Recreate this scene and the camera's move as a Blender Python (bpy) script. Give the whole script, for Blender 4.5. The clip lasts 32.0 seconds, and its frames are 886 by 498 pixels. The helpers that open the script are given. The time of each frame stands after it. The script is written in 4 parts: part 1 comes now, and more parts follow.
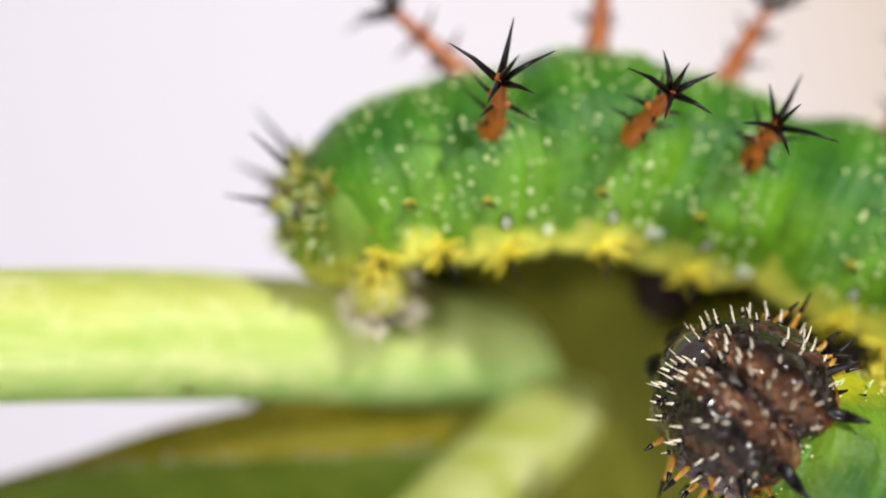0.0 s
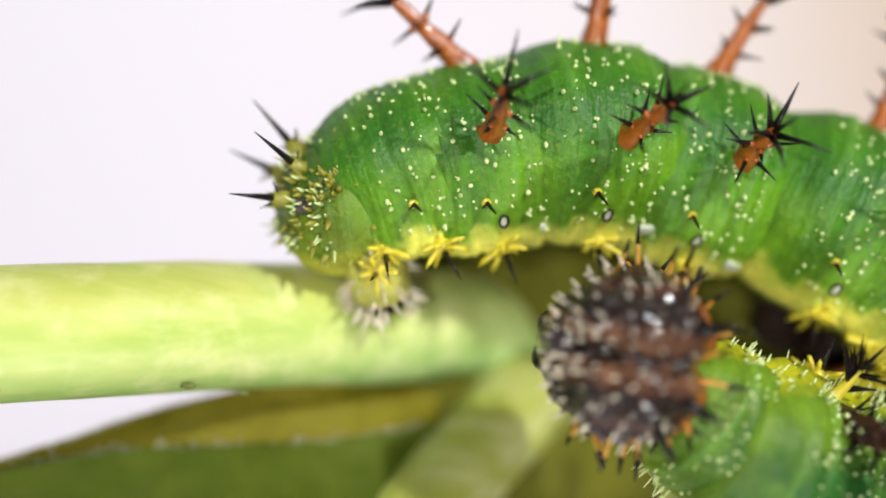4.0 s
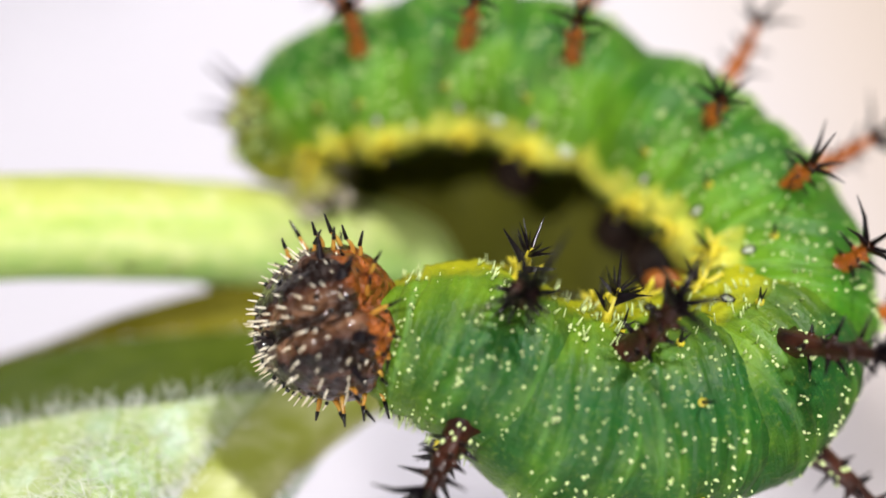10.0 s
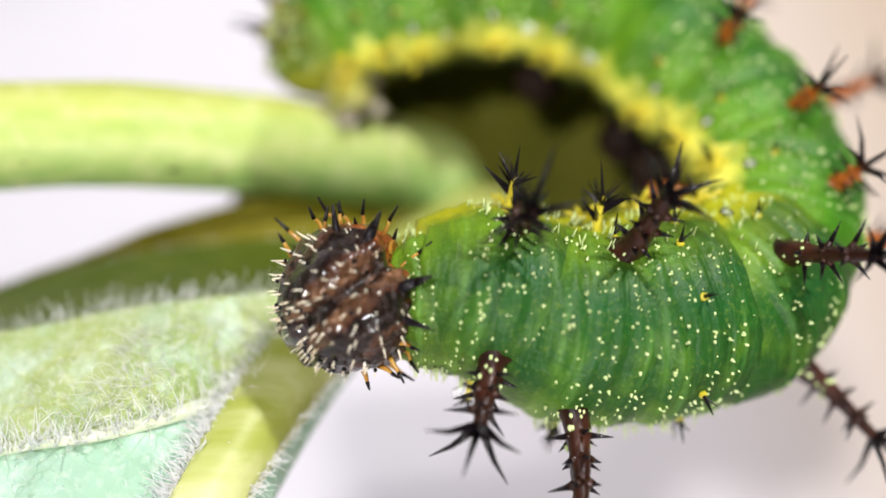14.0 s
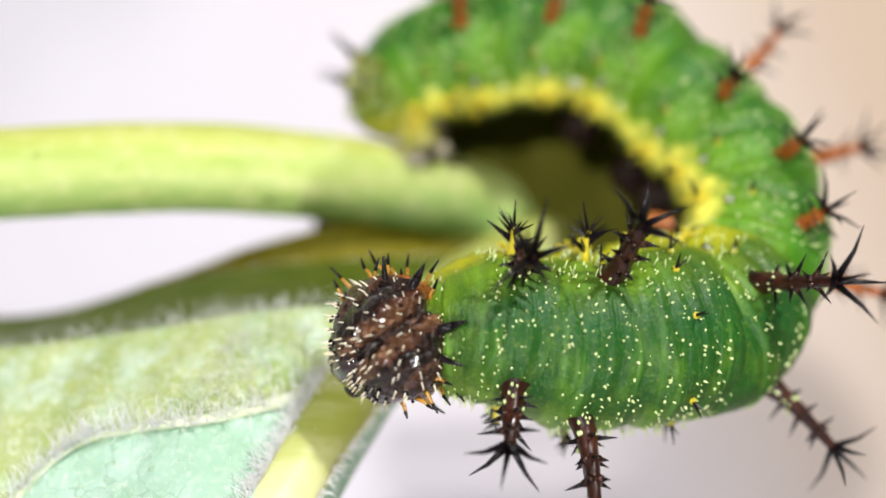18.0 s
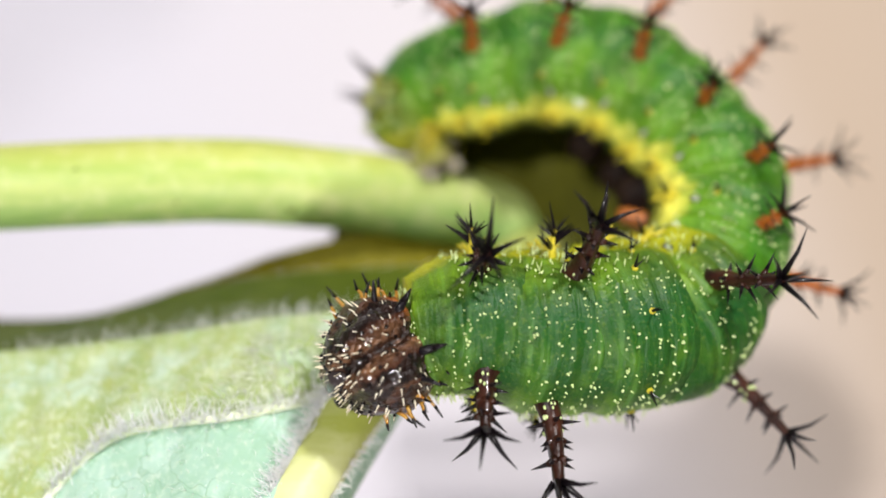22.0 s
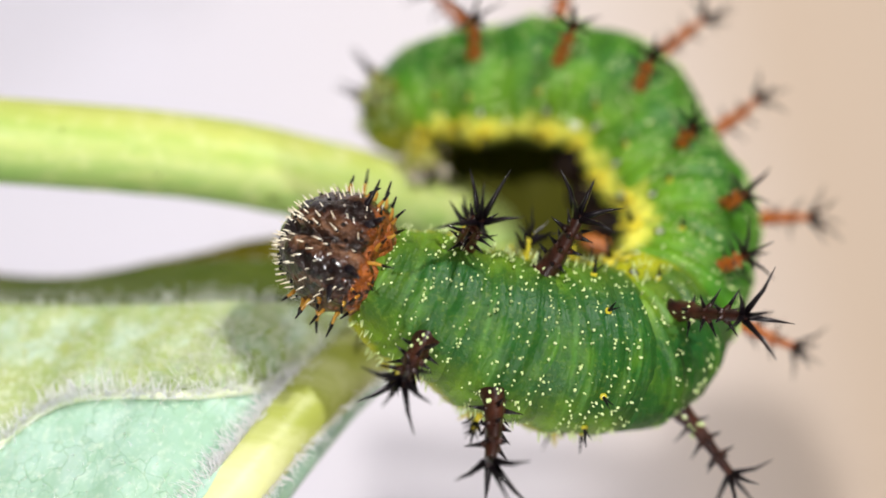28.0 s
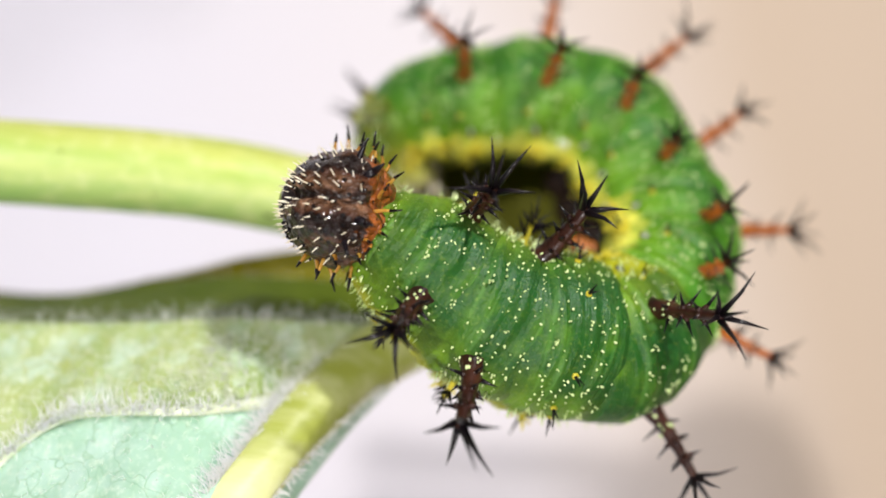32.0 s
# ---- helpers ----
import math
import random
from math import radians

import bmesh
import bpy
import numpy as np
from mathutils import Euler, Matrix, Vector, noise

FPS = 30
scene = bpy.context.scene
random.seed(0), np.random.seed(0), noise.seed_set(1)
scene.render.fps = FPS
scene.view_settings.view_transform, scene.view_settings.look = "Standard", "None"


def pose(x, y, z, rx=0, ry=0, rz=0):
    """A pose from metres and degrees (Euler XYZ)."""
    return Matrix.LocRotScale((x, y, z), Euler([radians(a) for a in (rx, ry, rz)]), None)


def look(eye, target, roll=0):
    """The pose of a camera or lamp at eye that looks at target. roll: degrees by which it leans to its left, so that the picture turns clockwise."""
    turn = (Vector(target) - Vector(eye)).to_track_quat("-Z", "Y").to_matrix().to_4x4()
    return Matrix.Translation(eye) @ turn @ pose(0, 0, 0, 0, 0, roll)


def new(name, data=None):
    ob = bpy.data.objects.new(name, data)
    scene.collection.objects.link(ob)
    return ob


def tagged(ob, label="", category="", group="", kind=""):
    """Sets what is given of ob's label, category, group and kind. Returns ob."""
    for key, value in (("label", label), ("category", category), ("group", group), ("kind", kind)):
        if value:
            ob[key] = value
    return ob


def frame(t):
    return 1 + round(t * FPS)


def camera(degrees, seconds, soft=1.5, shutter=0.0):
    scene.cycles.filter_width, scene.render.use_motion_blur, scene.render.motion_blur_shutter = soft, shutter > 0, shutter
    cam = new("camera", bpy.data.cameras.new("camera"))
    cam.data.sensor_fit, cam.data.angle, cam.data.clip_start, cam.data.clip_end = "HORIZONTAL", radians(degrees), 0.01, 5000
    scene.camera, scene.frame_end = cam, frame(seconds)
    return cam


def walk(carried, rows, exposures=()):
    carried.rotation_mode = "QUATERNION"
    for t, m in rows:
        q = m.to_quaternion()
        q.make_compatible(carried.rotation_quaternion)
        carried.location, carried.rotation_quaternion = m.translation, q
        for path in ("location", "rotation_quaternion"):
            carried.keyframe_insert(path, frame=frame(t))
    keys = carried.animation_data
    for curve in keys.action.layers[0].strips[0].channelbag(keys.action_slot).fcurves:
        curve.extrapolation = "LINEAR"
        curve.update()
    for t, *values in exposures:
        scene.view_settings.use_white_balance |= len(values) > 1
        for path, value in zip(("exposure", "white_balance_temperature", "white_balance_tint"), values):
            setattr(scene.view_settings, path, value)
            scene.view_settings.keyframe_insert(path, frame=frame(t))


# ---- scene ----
cam = camera(43, 32.0, soft=1.7)

# Camera path: seconds, place in metres, turn in degrees.
PATH = [
    (0, -0.00231, -0.03183, 0.01027, 84.44, -2.04, 1.38),
    (0.5, -0.00266, -0.03175, 0.01033, 84.28, -2.61, 0.67),
    (1, -0.00289, -0.03118, 0.01033, 84.22, -3.21, 0.22),
    (1.5, -0.00314, -0.03097, 0.01029, 84.23, -3.65, -0.25),
    (2, -0.00367, -0.03109, 0.01023, 84.23, -3.79, -0.80),
    (2.5, -0.00417, -0.03095, 0.01016, 84.12, -3.64, -1.23),
    (4.5, -0.00499, -0.03174, 0.01432, 76.73, -3.16, -3.41),
    (5, -0.00353, -0.03432, 0.01258, 79.81, -2.13, -2.54),
    (5.5, -0.00201, -0.03559, 0.01082, 82.46, -1.36, -1.05),
    (6, -0.00077, -0.03566, 0.00957, 84.37, -0.78, 0.79),
    (6.5, 0.00020, -0.03611, 0.00880, 85.49, -0.28, 2.29),
    (7, 0.00098, -0.03626, 0.00840, 85.99, 0.09, 3.49),
    (7.5, 0.00163, -0.03706, 0.00817, 86.09, 0.26, 4.06),
    (8, 0.00241, -0.03838, 0.00781, 86.05, 0.33, 4.15),
    (8.5, 0.00318, -0.03898, 0.00736, 86.02, 0.42, 4.35),
    (9, 0.00364, -0.03907, 0.00681, 86.31, 0.64, 4.74),
    (9.5, 0.00406, -0.03881, 0.00602, 87.07, 0.75, 5.19),
    (10, 0.00437, -0.03852, 0.00510, 87.85, 0.86, 5.50),
    (10.5, 0.00434, -0.03855, 0.00435, 88.33, 1.32, 5.39),
    (11, 0.00374, -0.03879, 0.00388, 88.47, 1.69, 4.92),
    (11.5, 0.00305, -0.03878, 0.00386, 88.38, 1.92, 4.41),
    (12, 0.00227, -0.03913, 0.00368, 88.26, 1.90, 3.68),
    (12.5, 0.00166, -0.03933, 0.00298, 88.14, 1.95, 3.05),
    (13, 0.00125, -0.03928, 0.00237, 88.08, 1.86, 2.60),
    (13.5, 0.00103, -0.03949, 0.00182, 88.15, 1.73, 2.14),
    (15.5, -0.00019, -0.04304, 0.00001, 91.48, 1.38, 1.72),
    (16, -0.00003, -0.04378, -0.00022, 92.41, 1.08, 2.53),
    (16.5, 0.00018, -0.04438, -0.00030, 92.79, 0.75, 3.47),
    (17, 0.00039, -0.04512, -0.00013, 92.35, 0.63, 4.07),
    (17.5, 0.00055, -0.04585, 0.00035, 91.36, 0.58, 4.31),
    (18, 0.00061, -0.04636, 0.00095, 90.38, 0.41, 4.30),
    (18.5, 0.00050, -0.04672, 0.00132, 89.78, 0.19, 4.07),
    (19, 0.00041, -0.04701, 0.00154, 89.31, 0.20, 3.84),
    (19.5, 0.00054, -0.04782, 0.00161, 88.92, 0.10, 3.55),
    (20, 0.00079, -0.04933, 0.00152, 88.79, 0.04, 3.23),
    (20.5, 0.00111, -0.04987, 0.00148, 88.98, -0.06, 3.65),
    (21, 0.00126, -0.04978, 0.00144, 89.42, -0.09, 4.26),
    (21.5, 0.00121, -0.04962, 0.00139, 89.89, 0.04, 4.69),
    (22, 0.00089, -0.04930, 0.00124, 90.50, 0.04, 4.94),
    (22.5, 0.00057, -0.04901, 0.00108, 91.19, -0.08, 5.15),
    (23, 0.00045, -0.04876, 0.00093, 91.89, -0.28, 5.51),
    (23.5, 0.00073, -0.04865, 0.00097, 92.60, -1.21, 5.92),
    (24, 0.00109, -0.04856, 0.00130, 92.92, -2.36, 6.18),
    (24.5, 0.00125, -0.04858, 0.00223, 92.33, -3.51, 6.08),
    (25, 0.00158, -0.04835, 0.00177, 90.63, -4.35, 6.21),
    (25.5, 0.00200, -0.04835, 0.00109, 88.33, -5.17, 6.36),
    (27.5, 0.00250, -0.04878, 0.00079, 90.72, -6.85, 5.72),
    (28, 0.00243, -0.04878, 0.00127, 90.89, -6.95, 5.57),
    (28.5, 0.00236, -0.04893, 0.00163, 91.21, -7.00, 5.35),
    (29, 0.00228, -0.04898, 0.00181, 91.40, -6.96, 5.19),
    (29.5, 0.00227, -0.04902, 0.00204, 91.47, -7.24, 5.13),
    (30, 0.00222, -0.04915, 0.00199, 91.25, -7.07, 5.07),
    (30.5, 0.00218, -0.04886, 0.00190, 90.95, -6.71, 5.20),
    (31, 0.00220, -0.04873, 0.00198, 90.91, -6.81, 5.31),
    (31.5, 0.00226, -0.04923, 0.00179, 91.06, -6.75, 5.19),
    (32, 0.00237, -0.04981, 0.00178, 91.16, -6.68, 5.05),
]
# The clip's exposure drifts a little on the way.
EXPOSURES = [(0, 0.16), (5, 0.23), (6.5, 0.23), (8, 0.13), (9.2, 0.27), (12, 0.29), (19, 0.28), (21, 0.21), (25, 0.17), (28, 0.17), (30, 0.24), (32, 0.23)]
walk(cam, [(t, pose(x, y, z, rx, ry, rz)) for t, x, y, z, rx, ry, rz in PATH], EXPOSURES)
# A macro lens with a shallow field, whose focus is drawn to the tail early on, to the head, and once to the back.
FOCUS = [(0, -5.5), (0.6, -5.2), (1, -4.9), (2.5, -4.7), (4.5, -3.7), (5.5, -2.9), (7.2, -2.8), (8.0, -4.6), (8.6, -6.6), (13.5, -7.2), (16, -8.8), (23.2, -8.8), (23.7, -7.0), (24.1, -4.2), (24.6, -1.0),
         (24.8, -2.0), (25.1, -4.6), (25.5, -6.4), (27.5, -8.8), (32, -8.8)]
focus = new("focus_point")
walk(focus, [(t, pose(0.002, y * 0.001, 0.002)) for t, y in FOCUS])
cam.data.dof.use_dof = True
cam.data.dof.focus_object = focus
cam.data.dof.aperture_fstop = 17.0

# ---- light ----
world = bpy.data.worlds.new("room_light")
scene.world = world
world.use_nodes = True
wn = world.node_tree.nodes
wn["Background"].inputs[0].default_value = (0.97, 0.95, 1.0, 1)
wn["Background"].inputs[1].default_value = 0.032
# Three small lamps in front: a key lamp high on one side, one low, and a warm one further off on the head's side.
LAMPS = [((0.064, -0.0975, 0.1095), 0.205, 0.009, (1.0, 0.978, 0.975)), ((0.0207, -0.0937, -0.0531), 0.050, 0.0075, (1.0, 0.97, 0.955)), ((-0.16, -0.55, 0.147), 1.85, 0.018, (1.0, 0.965, 0.945))]
for spot, watts, size, tone in LAMPS:
    lamp = new("front_lamp", bpy.data.lights.new("front_lamp", "AREA"))
    lamp.data.shape, lamp.data.size, lamp.data.energy, lamp.data.color = "DISK", size, watts, tone
    lamp.matrix_world = look(spot, (0, 0, 0))

MM = 0.001


# ---- materials ----
class Mat:
    """Node helper: a principled material with a few chained textures."""

    def __init__(self, name, rough=0.5, spec=0.5, sss=0.0, coat=0.0):
        self.m = bpy.data.materials.new(name)
        self.m.use_nodes = True
        self.t = self.m.node_tree
        self.b = self.t.nodes["Principled BSDF"]
        self.b.inputs["Roughness"].default_value = rough
        self.b.inputs["Specular IOR Level"].default_value = spec
        if sss:
            self.b.inputs["Subsurface Weight"].default_value = sss
            self.b.inputs["Subsurface Radius"].default_value = (1.0, 1.0, 0.4)
            self.b.inputs["Subsurface Scale"].default_value = 0.0006
        if coat:
            self.b.inputs["Coat Weight"].default_value = coat
            self.b.inputs["Coat Roughness"].default_value = 0.12
        self.co = self.n("ShaderNodeTexCoord").outputs["Object"]

    def n(self, kind, **props):
        node = self.t.nodes.new(kind)
        for k, v in props.items():
            if k == "operation":
                node.operation = v
            elif k == "blend":
                node.blend_type = v
            elif k == "data":
                node.data_type = v
            elif k == "feature":
                node.feature = v
        return node

    def put(self, a, b):
        self.t.links.new(a, b)

    def noise(self, scale, detail=3.0, rough=0.55):
        node = self.n("ShaderNodeTexNoise")
        self.put(self.co, node.inputs["Vector"])
        node.inputs["Scale"].default_value, node.inputs["Detail"].default_value = scale, detail
        node.inputs["Roughness"].default_value = rough
        return node.outputs[0]

    def cells(self, scale, feature="DISTANCE_TO_EDGE"):
        node = self.n("ShaderNodeTexVoronoi", feature=feature)
        self.put(self.co, node.inputs["Vector"])
        node.inputs["Scale"].default_value = scale
        return node.outputs["Distance"]

    def ramp(self, fac, stops):
        node = self.n("ShaderNodeValToRGB")
        self.put(fac, node.inputs[0])
        el = node.color_ramp.elements
        while len(el) < len(stops):
            el.new(0.5)
        for e, (p, c) in zip(el, stops):
            e.position, e.color = p, (*c, 1) if len(c) == 3 else c
        return node.outputs[0]

    def grey(self, fac, lo, hi):
        return self.ramp(fac, [(lo, (0, 0, 0)), (hi, (1, 1, 1))])

    def mix(self, fac, a, b, blend="MIX"):
        node = self.n("ShaderNodeMix", data="RGBA", blend=blend)
        for sock, v in ((node.inputs[0], fac), (node.inputs[6], a), (node.inputs[7], b)):
            if isinstance(v, (int, float)):
                sock.default_value = v
            elif isinstance(v, tuple):
                sock.default_value = (*v, 1)
            else:
                self.put(v, sock)
        return node.outputs[2]

    def math(self, op, a, b=0.0):
        node = self.n("ShaderNodeMath", operation=op)
        for sock, v in zip(node.inputs, (a, b)):
            if isinstance(v, (int, float)):
                sock.default_value = v
            else:
                self.put(v, sock)
        return node.outputs[0]

    def axis(self, k):
        node = self.n("ShaderNodeSeparateXYZ")
        self.put(self.co, node.inputs[0])
        return node.outputs[k]

    def colour(self, c):
        if isinstance(c, tuple):
            self.b.inputs["Base Color"].default_value = (*c, 1)
        else:
            self.put(c, self.b.inputs["Base Color"])
        return self

    def roughness(self, fac, lo, hi):
        node = self.n("ShaderNodeMapRange")
        self.put(fac, node.inputs[0])
        node.inputs[3].default_value, node.inputs[4].default_value = lo, hi
        self.put(node.outputs[0], self.b.inputs["Roughness"])
        return self

    def bump(self, h, strength, dist=0.0001):
        node = self.n("ShaderNodeBump")
        node.inputs["Strength"].default_value, node.inputs["Distance"].default_value = strength, dist
        self.put(h, node.inputs["Height"])
        self.put(node.outputs[0], self.b.inputs["Normal"])
        return self


def skin(name, back, flank, band, belly, low=0.0):
    """Caterpillar skin: back colour, flank, yellow side band and belly, by height on the segment."""
    k = Mat(name, 0.42, 0.3, sss=0.18)
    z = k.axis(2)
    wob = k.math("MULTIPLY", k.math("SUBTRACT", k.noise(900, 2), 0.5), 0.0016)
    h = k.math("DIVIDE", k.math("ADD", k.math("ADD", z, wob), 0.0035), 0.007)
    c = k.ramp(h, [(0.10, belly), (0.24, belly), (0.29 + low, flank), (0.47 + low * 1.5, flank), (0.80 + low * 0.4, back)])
    mott = k.noise(1500, 4)
    c = k.mix(k.grey(mott, 0.35, 0.75), c, k.mix(0.55, c, (0.02, 0.06, 0.008), "MIX"))
    blot = k.noise(330, 4)
    c = k.mix(k.grey(blot, 0.50, 0.68), c, k.mix(0.45, c, (0.20, 0.40, 0.015)))
    c = k.mix(k.grey(blot, 0.34, 0.47), k.mix(0.55, c, (0.008, 0.085, 0.02)), c)
    fine = k.noise(7000, 2)
    c = k.mix(k.grey(fine, 0.55, 0.8), c, k.mix(0.25, c, (0.35, 0.45, 0.06)))
    # Fine folds that run round the ring, their shaded dips and lit crests coloured in.
    mp, fold = k.n("ShaderNodeMapping"), k.n("ShaderNodeTexNoise")
    k.put(k.co, mp.inputs[0])
    mp.inputs["Scale"].default_value = (2300, 190, 190)
    k.put(mp.outputs[0], fold.inputs["Vector"])
    fold.inputs["Scale"].default_value, fold.inputs["Detail"].default_value = 1.0, 3
    c = k.mix(k.grey(fold.outputs[0], 0.38, 0.56), k.mix(0.22, c, (0.006, 0.05, 0.006)), c)
    c = k.mix(k.grey(fold.outputs[0], 0.60, 0.78), c, k.mix(0.25, c, (0.20, 0.45, 0.10)))
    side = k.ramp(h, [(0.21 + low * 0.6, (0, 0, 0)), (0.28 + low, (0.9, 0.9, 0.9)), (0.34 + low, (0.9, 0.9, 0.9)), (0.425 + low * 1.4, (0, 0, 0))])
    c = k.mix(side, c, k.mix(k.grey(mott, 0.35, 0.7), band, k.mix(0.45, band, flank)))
    k.colour(c).roughness(mott, 0.36, 0.58)
    return k.bump(k.math("ADD", k.math("MULTIPLY", fold.outputs[0], 1.6), k.math("ADD", mott, k.math("MULTIPLY", fine, 0.4))), 0.5, 0.00018).m


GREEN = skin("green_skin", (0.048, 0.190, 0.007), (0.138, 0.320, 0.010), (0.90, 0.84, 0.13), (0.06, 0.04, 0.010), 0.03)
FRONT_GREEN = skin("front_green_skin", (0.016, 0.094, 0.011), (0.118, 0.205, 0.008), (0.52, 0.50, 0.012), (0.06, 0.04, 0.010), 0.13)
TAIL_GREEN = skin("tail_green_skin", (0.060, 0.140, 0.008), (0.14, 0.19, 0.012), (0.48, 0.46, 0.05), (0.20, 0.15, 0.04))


def plain(name, c1, c2, scale, rough=0.4, bump=0.3, spec=0.5, coat=0.0, sss=0.0):
    k = Mat(name, rough, spec, sss, coat)
    f = k.noise(scale, 4)
    k.colour(k.mix(k.grey(f, 0.3, 0.7), c1, c2))
    return k.bump(f, bump, 0.0001).m


ORANGE = plain("orange_spine_stalk", (0.44, 0.122, 0.010), (0.22, 0.048, 0.005), 1900, 0.3, 0.9, coat=0.35, sss=0.1)
BROWN = plain("dark_brown_spine_stalk", (0.060, 0.018, 0.009), (0.008, 0.004, 0.004), 1300, 0.36, 0.9, spec=0.25, coat=0.25)
BLACK = plain("black_spine", (0.005, 0.004, 0.006), (0.010, 0.006, 0.008), 3000, 0.34, spec=0.22, coat=0.2)
AMBER = plain("amber_spine", (0.62, 0.36, 0.07), (0.42, 0.15, 0.02), 2500, 0.25, coat=0.3, sss=0.25)
CLASP = plain("pale_clasper_skin", (0.52, 0.50, 0.12), (0.40, 0.42, 0.08), 2000, 0.35, sss=0.3)
OLIVE = plain("olive_wart", (0.30, 0.28, 0.03), (0.20, 0.21, 0.025), 2000, 0.4, sss=0.1)
YELLOW = plain("yellow_wart", (0.70, 0.58, 0.03), (0.58, 0.50, 0.04), 2000, 0.35, sss=0.15)
CREAM = plain("cream_granule", (0.72, 0.80, 0.42), (0.56, 0.72, 0.26), 3000, 0.3, coat=0.3)
GLOSS = plain("glossy_face_shell", (0.035, 0.027, 0.027), (0.075, 0.06, 0.06), 1500, 0.12, 0.2, coat=0.8)
WHITE = plain("white_bristle", (0.88, 0.84, 0.70), (0.74, 0.62, 0.42), 3000, 0.3, coat=0.3)
LEGBROWN = plain("brown_proleg_skin", (0.026, 0.011, 0.006), (0.010, 0.005, 0.004), 1800, 0.65, 0.5, 0.2)
SCAR = plain("olive_scar", (0.17, 0.20, 0.05), (0.08, 0.09, 0.025), 1500, 0.6, 0.3, 0.2)
LEGORANGE = plain("orange_leg_skin", (0.45, 0.14, 0.02), (0.30, 0.08, 0.015), 1800, 0.35)
PALE = plain("pale_spiracle_and_glint", (0.56, 0.64, 0.46), (0.72, 0.76, 0.58), 2500, 0.25, coat=0.5)
CLEAR = plain("colourless_hair", (0.97, 0.97, 0.96), (0.95, 0.96, 0.93), 2000, 0.35, 0.0, spec=0.8, sss=0.3)


def head_skin():
    """Head shell: pale tan stripes beside the middle line, black bands, amber hind rim, all pitted and glossy."""
    k = Mat("brown_head_shell", 0.3, 0.3, coat=0.55)
    y = k.math("ABSOLUTE", k.axis(1))
    wob = k.math("MULTIPLY", k.math("SUBTRACT", k.noise(1300, 4, 0.65), 0.5), 0.0011)
    h = k.math("DIVIDE", k.math("ADD", y, wob), 0.0025)
    dark, mid, tan = (0.010, 0.0045, 0.0035), (0.080, 0.025, 0.009), (0.23, 0.108, 0.050)
    c = k.ramp(h, [(0.02, (0.014, 0.008, 0.006)), (0.07, (0.07, 0.030, 0.015)), (0.13, tan), (0.23, (0.10, 0.042, 0.018)), (0.29, mid), (0.33, dark), (0.58, dark), (0.63, (0.09, 0.040, 0.020)), (0.70, mid), (0.76, dark), (0.93, (0.10, 0.038, 0.012))])
    fade = k.grey(k.noise(1700, 3), 0.40, 0.62)
    c = k.mix(fade, c, k.mix(0.5, c, (0.035, 0.014, 0.009)))
    back = k.grey(k.math("ADD", k.math("MULTIPLY", k.axis(0), -330.0), k.math("MULTIPLY", k.noise(1100, 3), 1.1)), 0.94, 1.32)
    c = k.mix(back, c, k.mix(k.grey(k.noise(1900, 3), 0.3, 0.7), (0.12, 0.030, 0.009), (0.46, 0.125, 0.016)))
    pits = k.grey(k.cells(2700, "F1"), 0.17, 0.27)
    c = k.mix(pits, k.mix(0.92, c, (0.004, 0.003, 0.004)), c)
    k.colour(c).roughness(k.noise(2400, 3), 0.18, 0.5)
    warts = k.cells(2600, "F1")
    return k.bump(k.math("ADD", k.math("MULTIPLY", warts, -1.0), k.math("ADD", k.math("MULTIPLY", pits, 0.5), k.math("MULTIPLY", k.noise(3200, 4), 0.9))), 1.0, 0.0003).m


HEADSHELL = head_skin()


def stem_mat():
    k = Mat("leaf_stalk_skin", 0.42, 0.25, sss=0.15)
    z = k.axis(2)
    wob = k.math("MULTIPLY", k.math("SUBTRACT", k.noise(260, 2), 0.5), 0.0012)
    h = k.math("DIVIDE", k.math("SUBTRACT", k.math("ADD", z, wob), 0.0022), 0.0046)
    # Yellow top and greener underside; part of this is light and shade coloured in.
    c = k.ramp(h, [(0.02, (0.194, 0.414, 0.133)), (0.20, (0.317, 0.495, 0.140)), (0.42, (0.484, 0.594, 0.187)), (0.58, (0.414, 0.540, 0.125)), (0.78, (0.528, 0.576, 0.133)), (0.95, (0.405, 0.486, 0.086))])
    st = k.n("ShaderNodeTexNoise")
    mp = k.n("ShaderNodeMapping")
    k.put(k.co, mp.inputs[0])
    mp.inputs["Scale"].default_value = (90, 2200, 2200)
    k.put(mp.outputs[0], st.inputs["Vector"])
    st.inputs["Scale"].default_value, st.inputs["Detail"].default_value = 1.0, 4
    c = k.mix(k.grey(st.outputs[0], 0.4, 0.7), c, k.mix(0.3, c, (0.75, 0.75, 0.3)))
    # pale blotches under the skin and darker green dashes along it
    c = k.mix(k.grey(k.noise(900, 3), 0.5, 0.72), c, k.mix(0.4, c, (0.80, 0.80, 0.42)))
    c = k.mix(k.grey(k.noise(420, 4), 0.56, 0.8), c, k.mix(0.4, c, (0.30, 0.50, 0.12)))
    k.colour(c)
    return k.bump(st.outputs[0], 0.25, 0.0001).m


STEM = stem_mat()


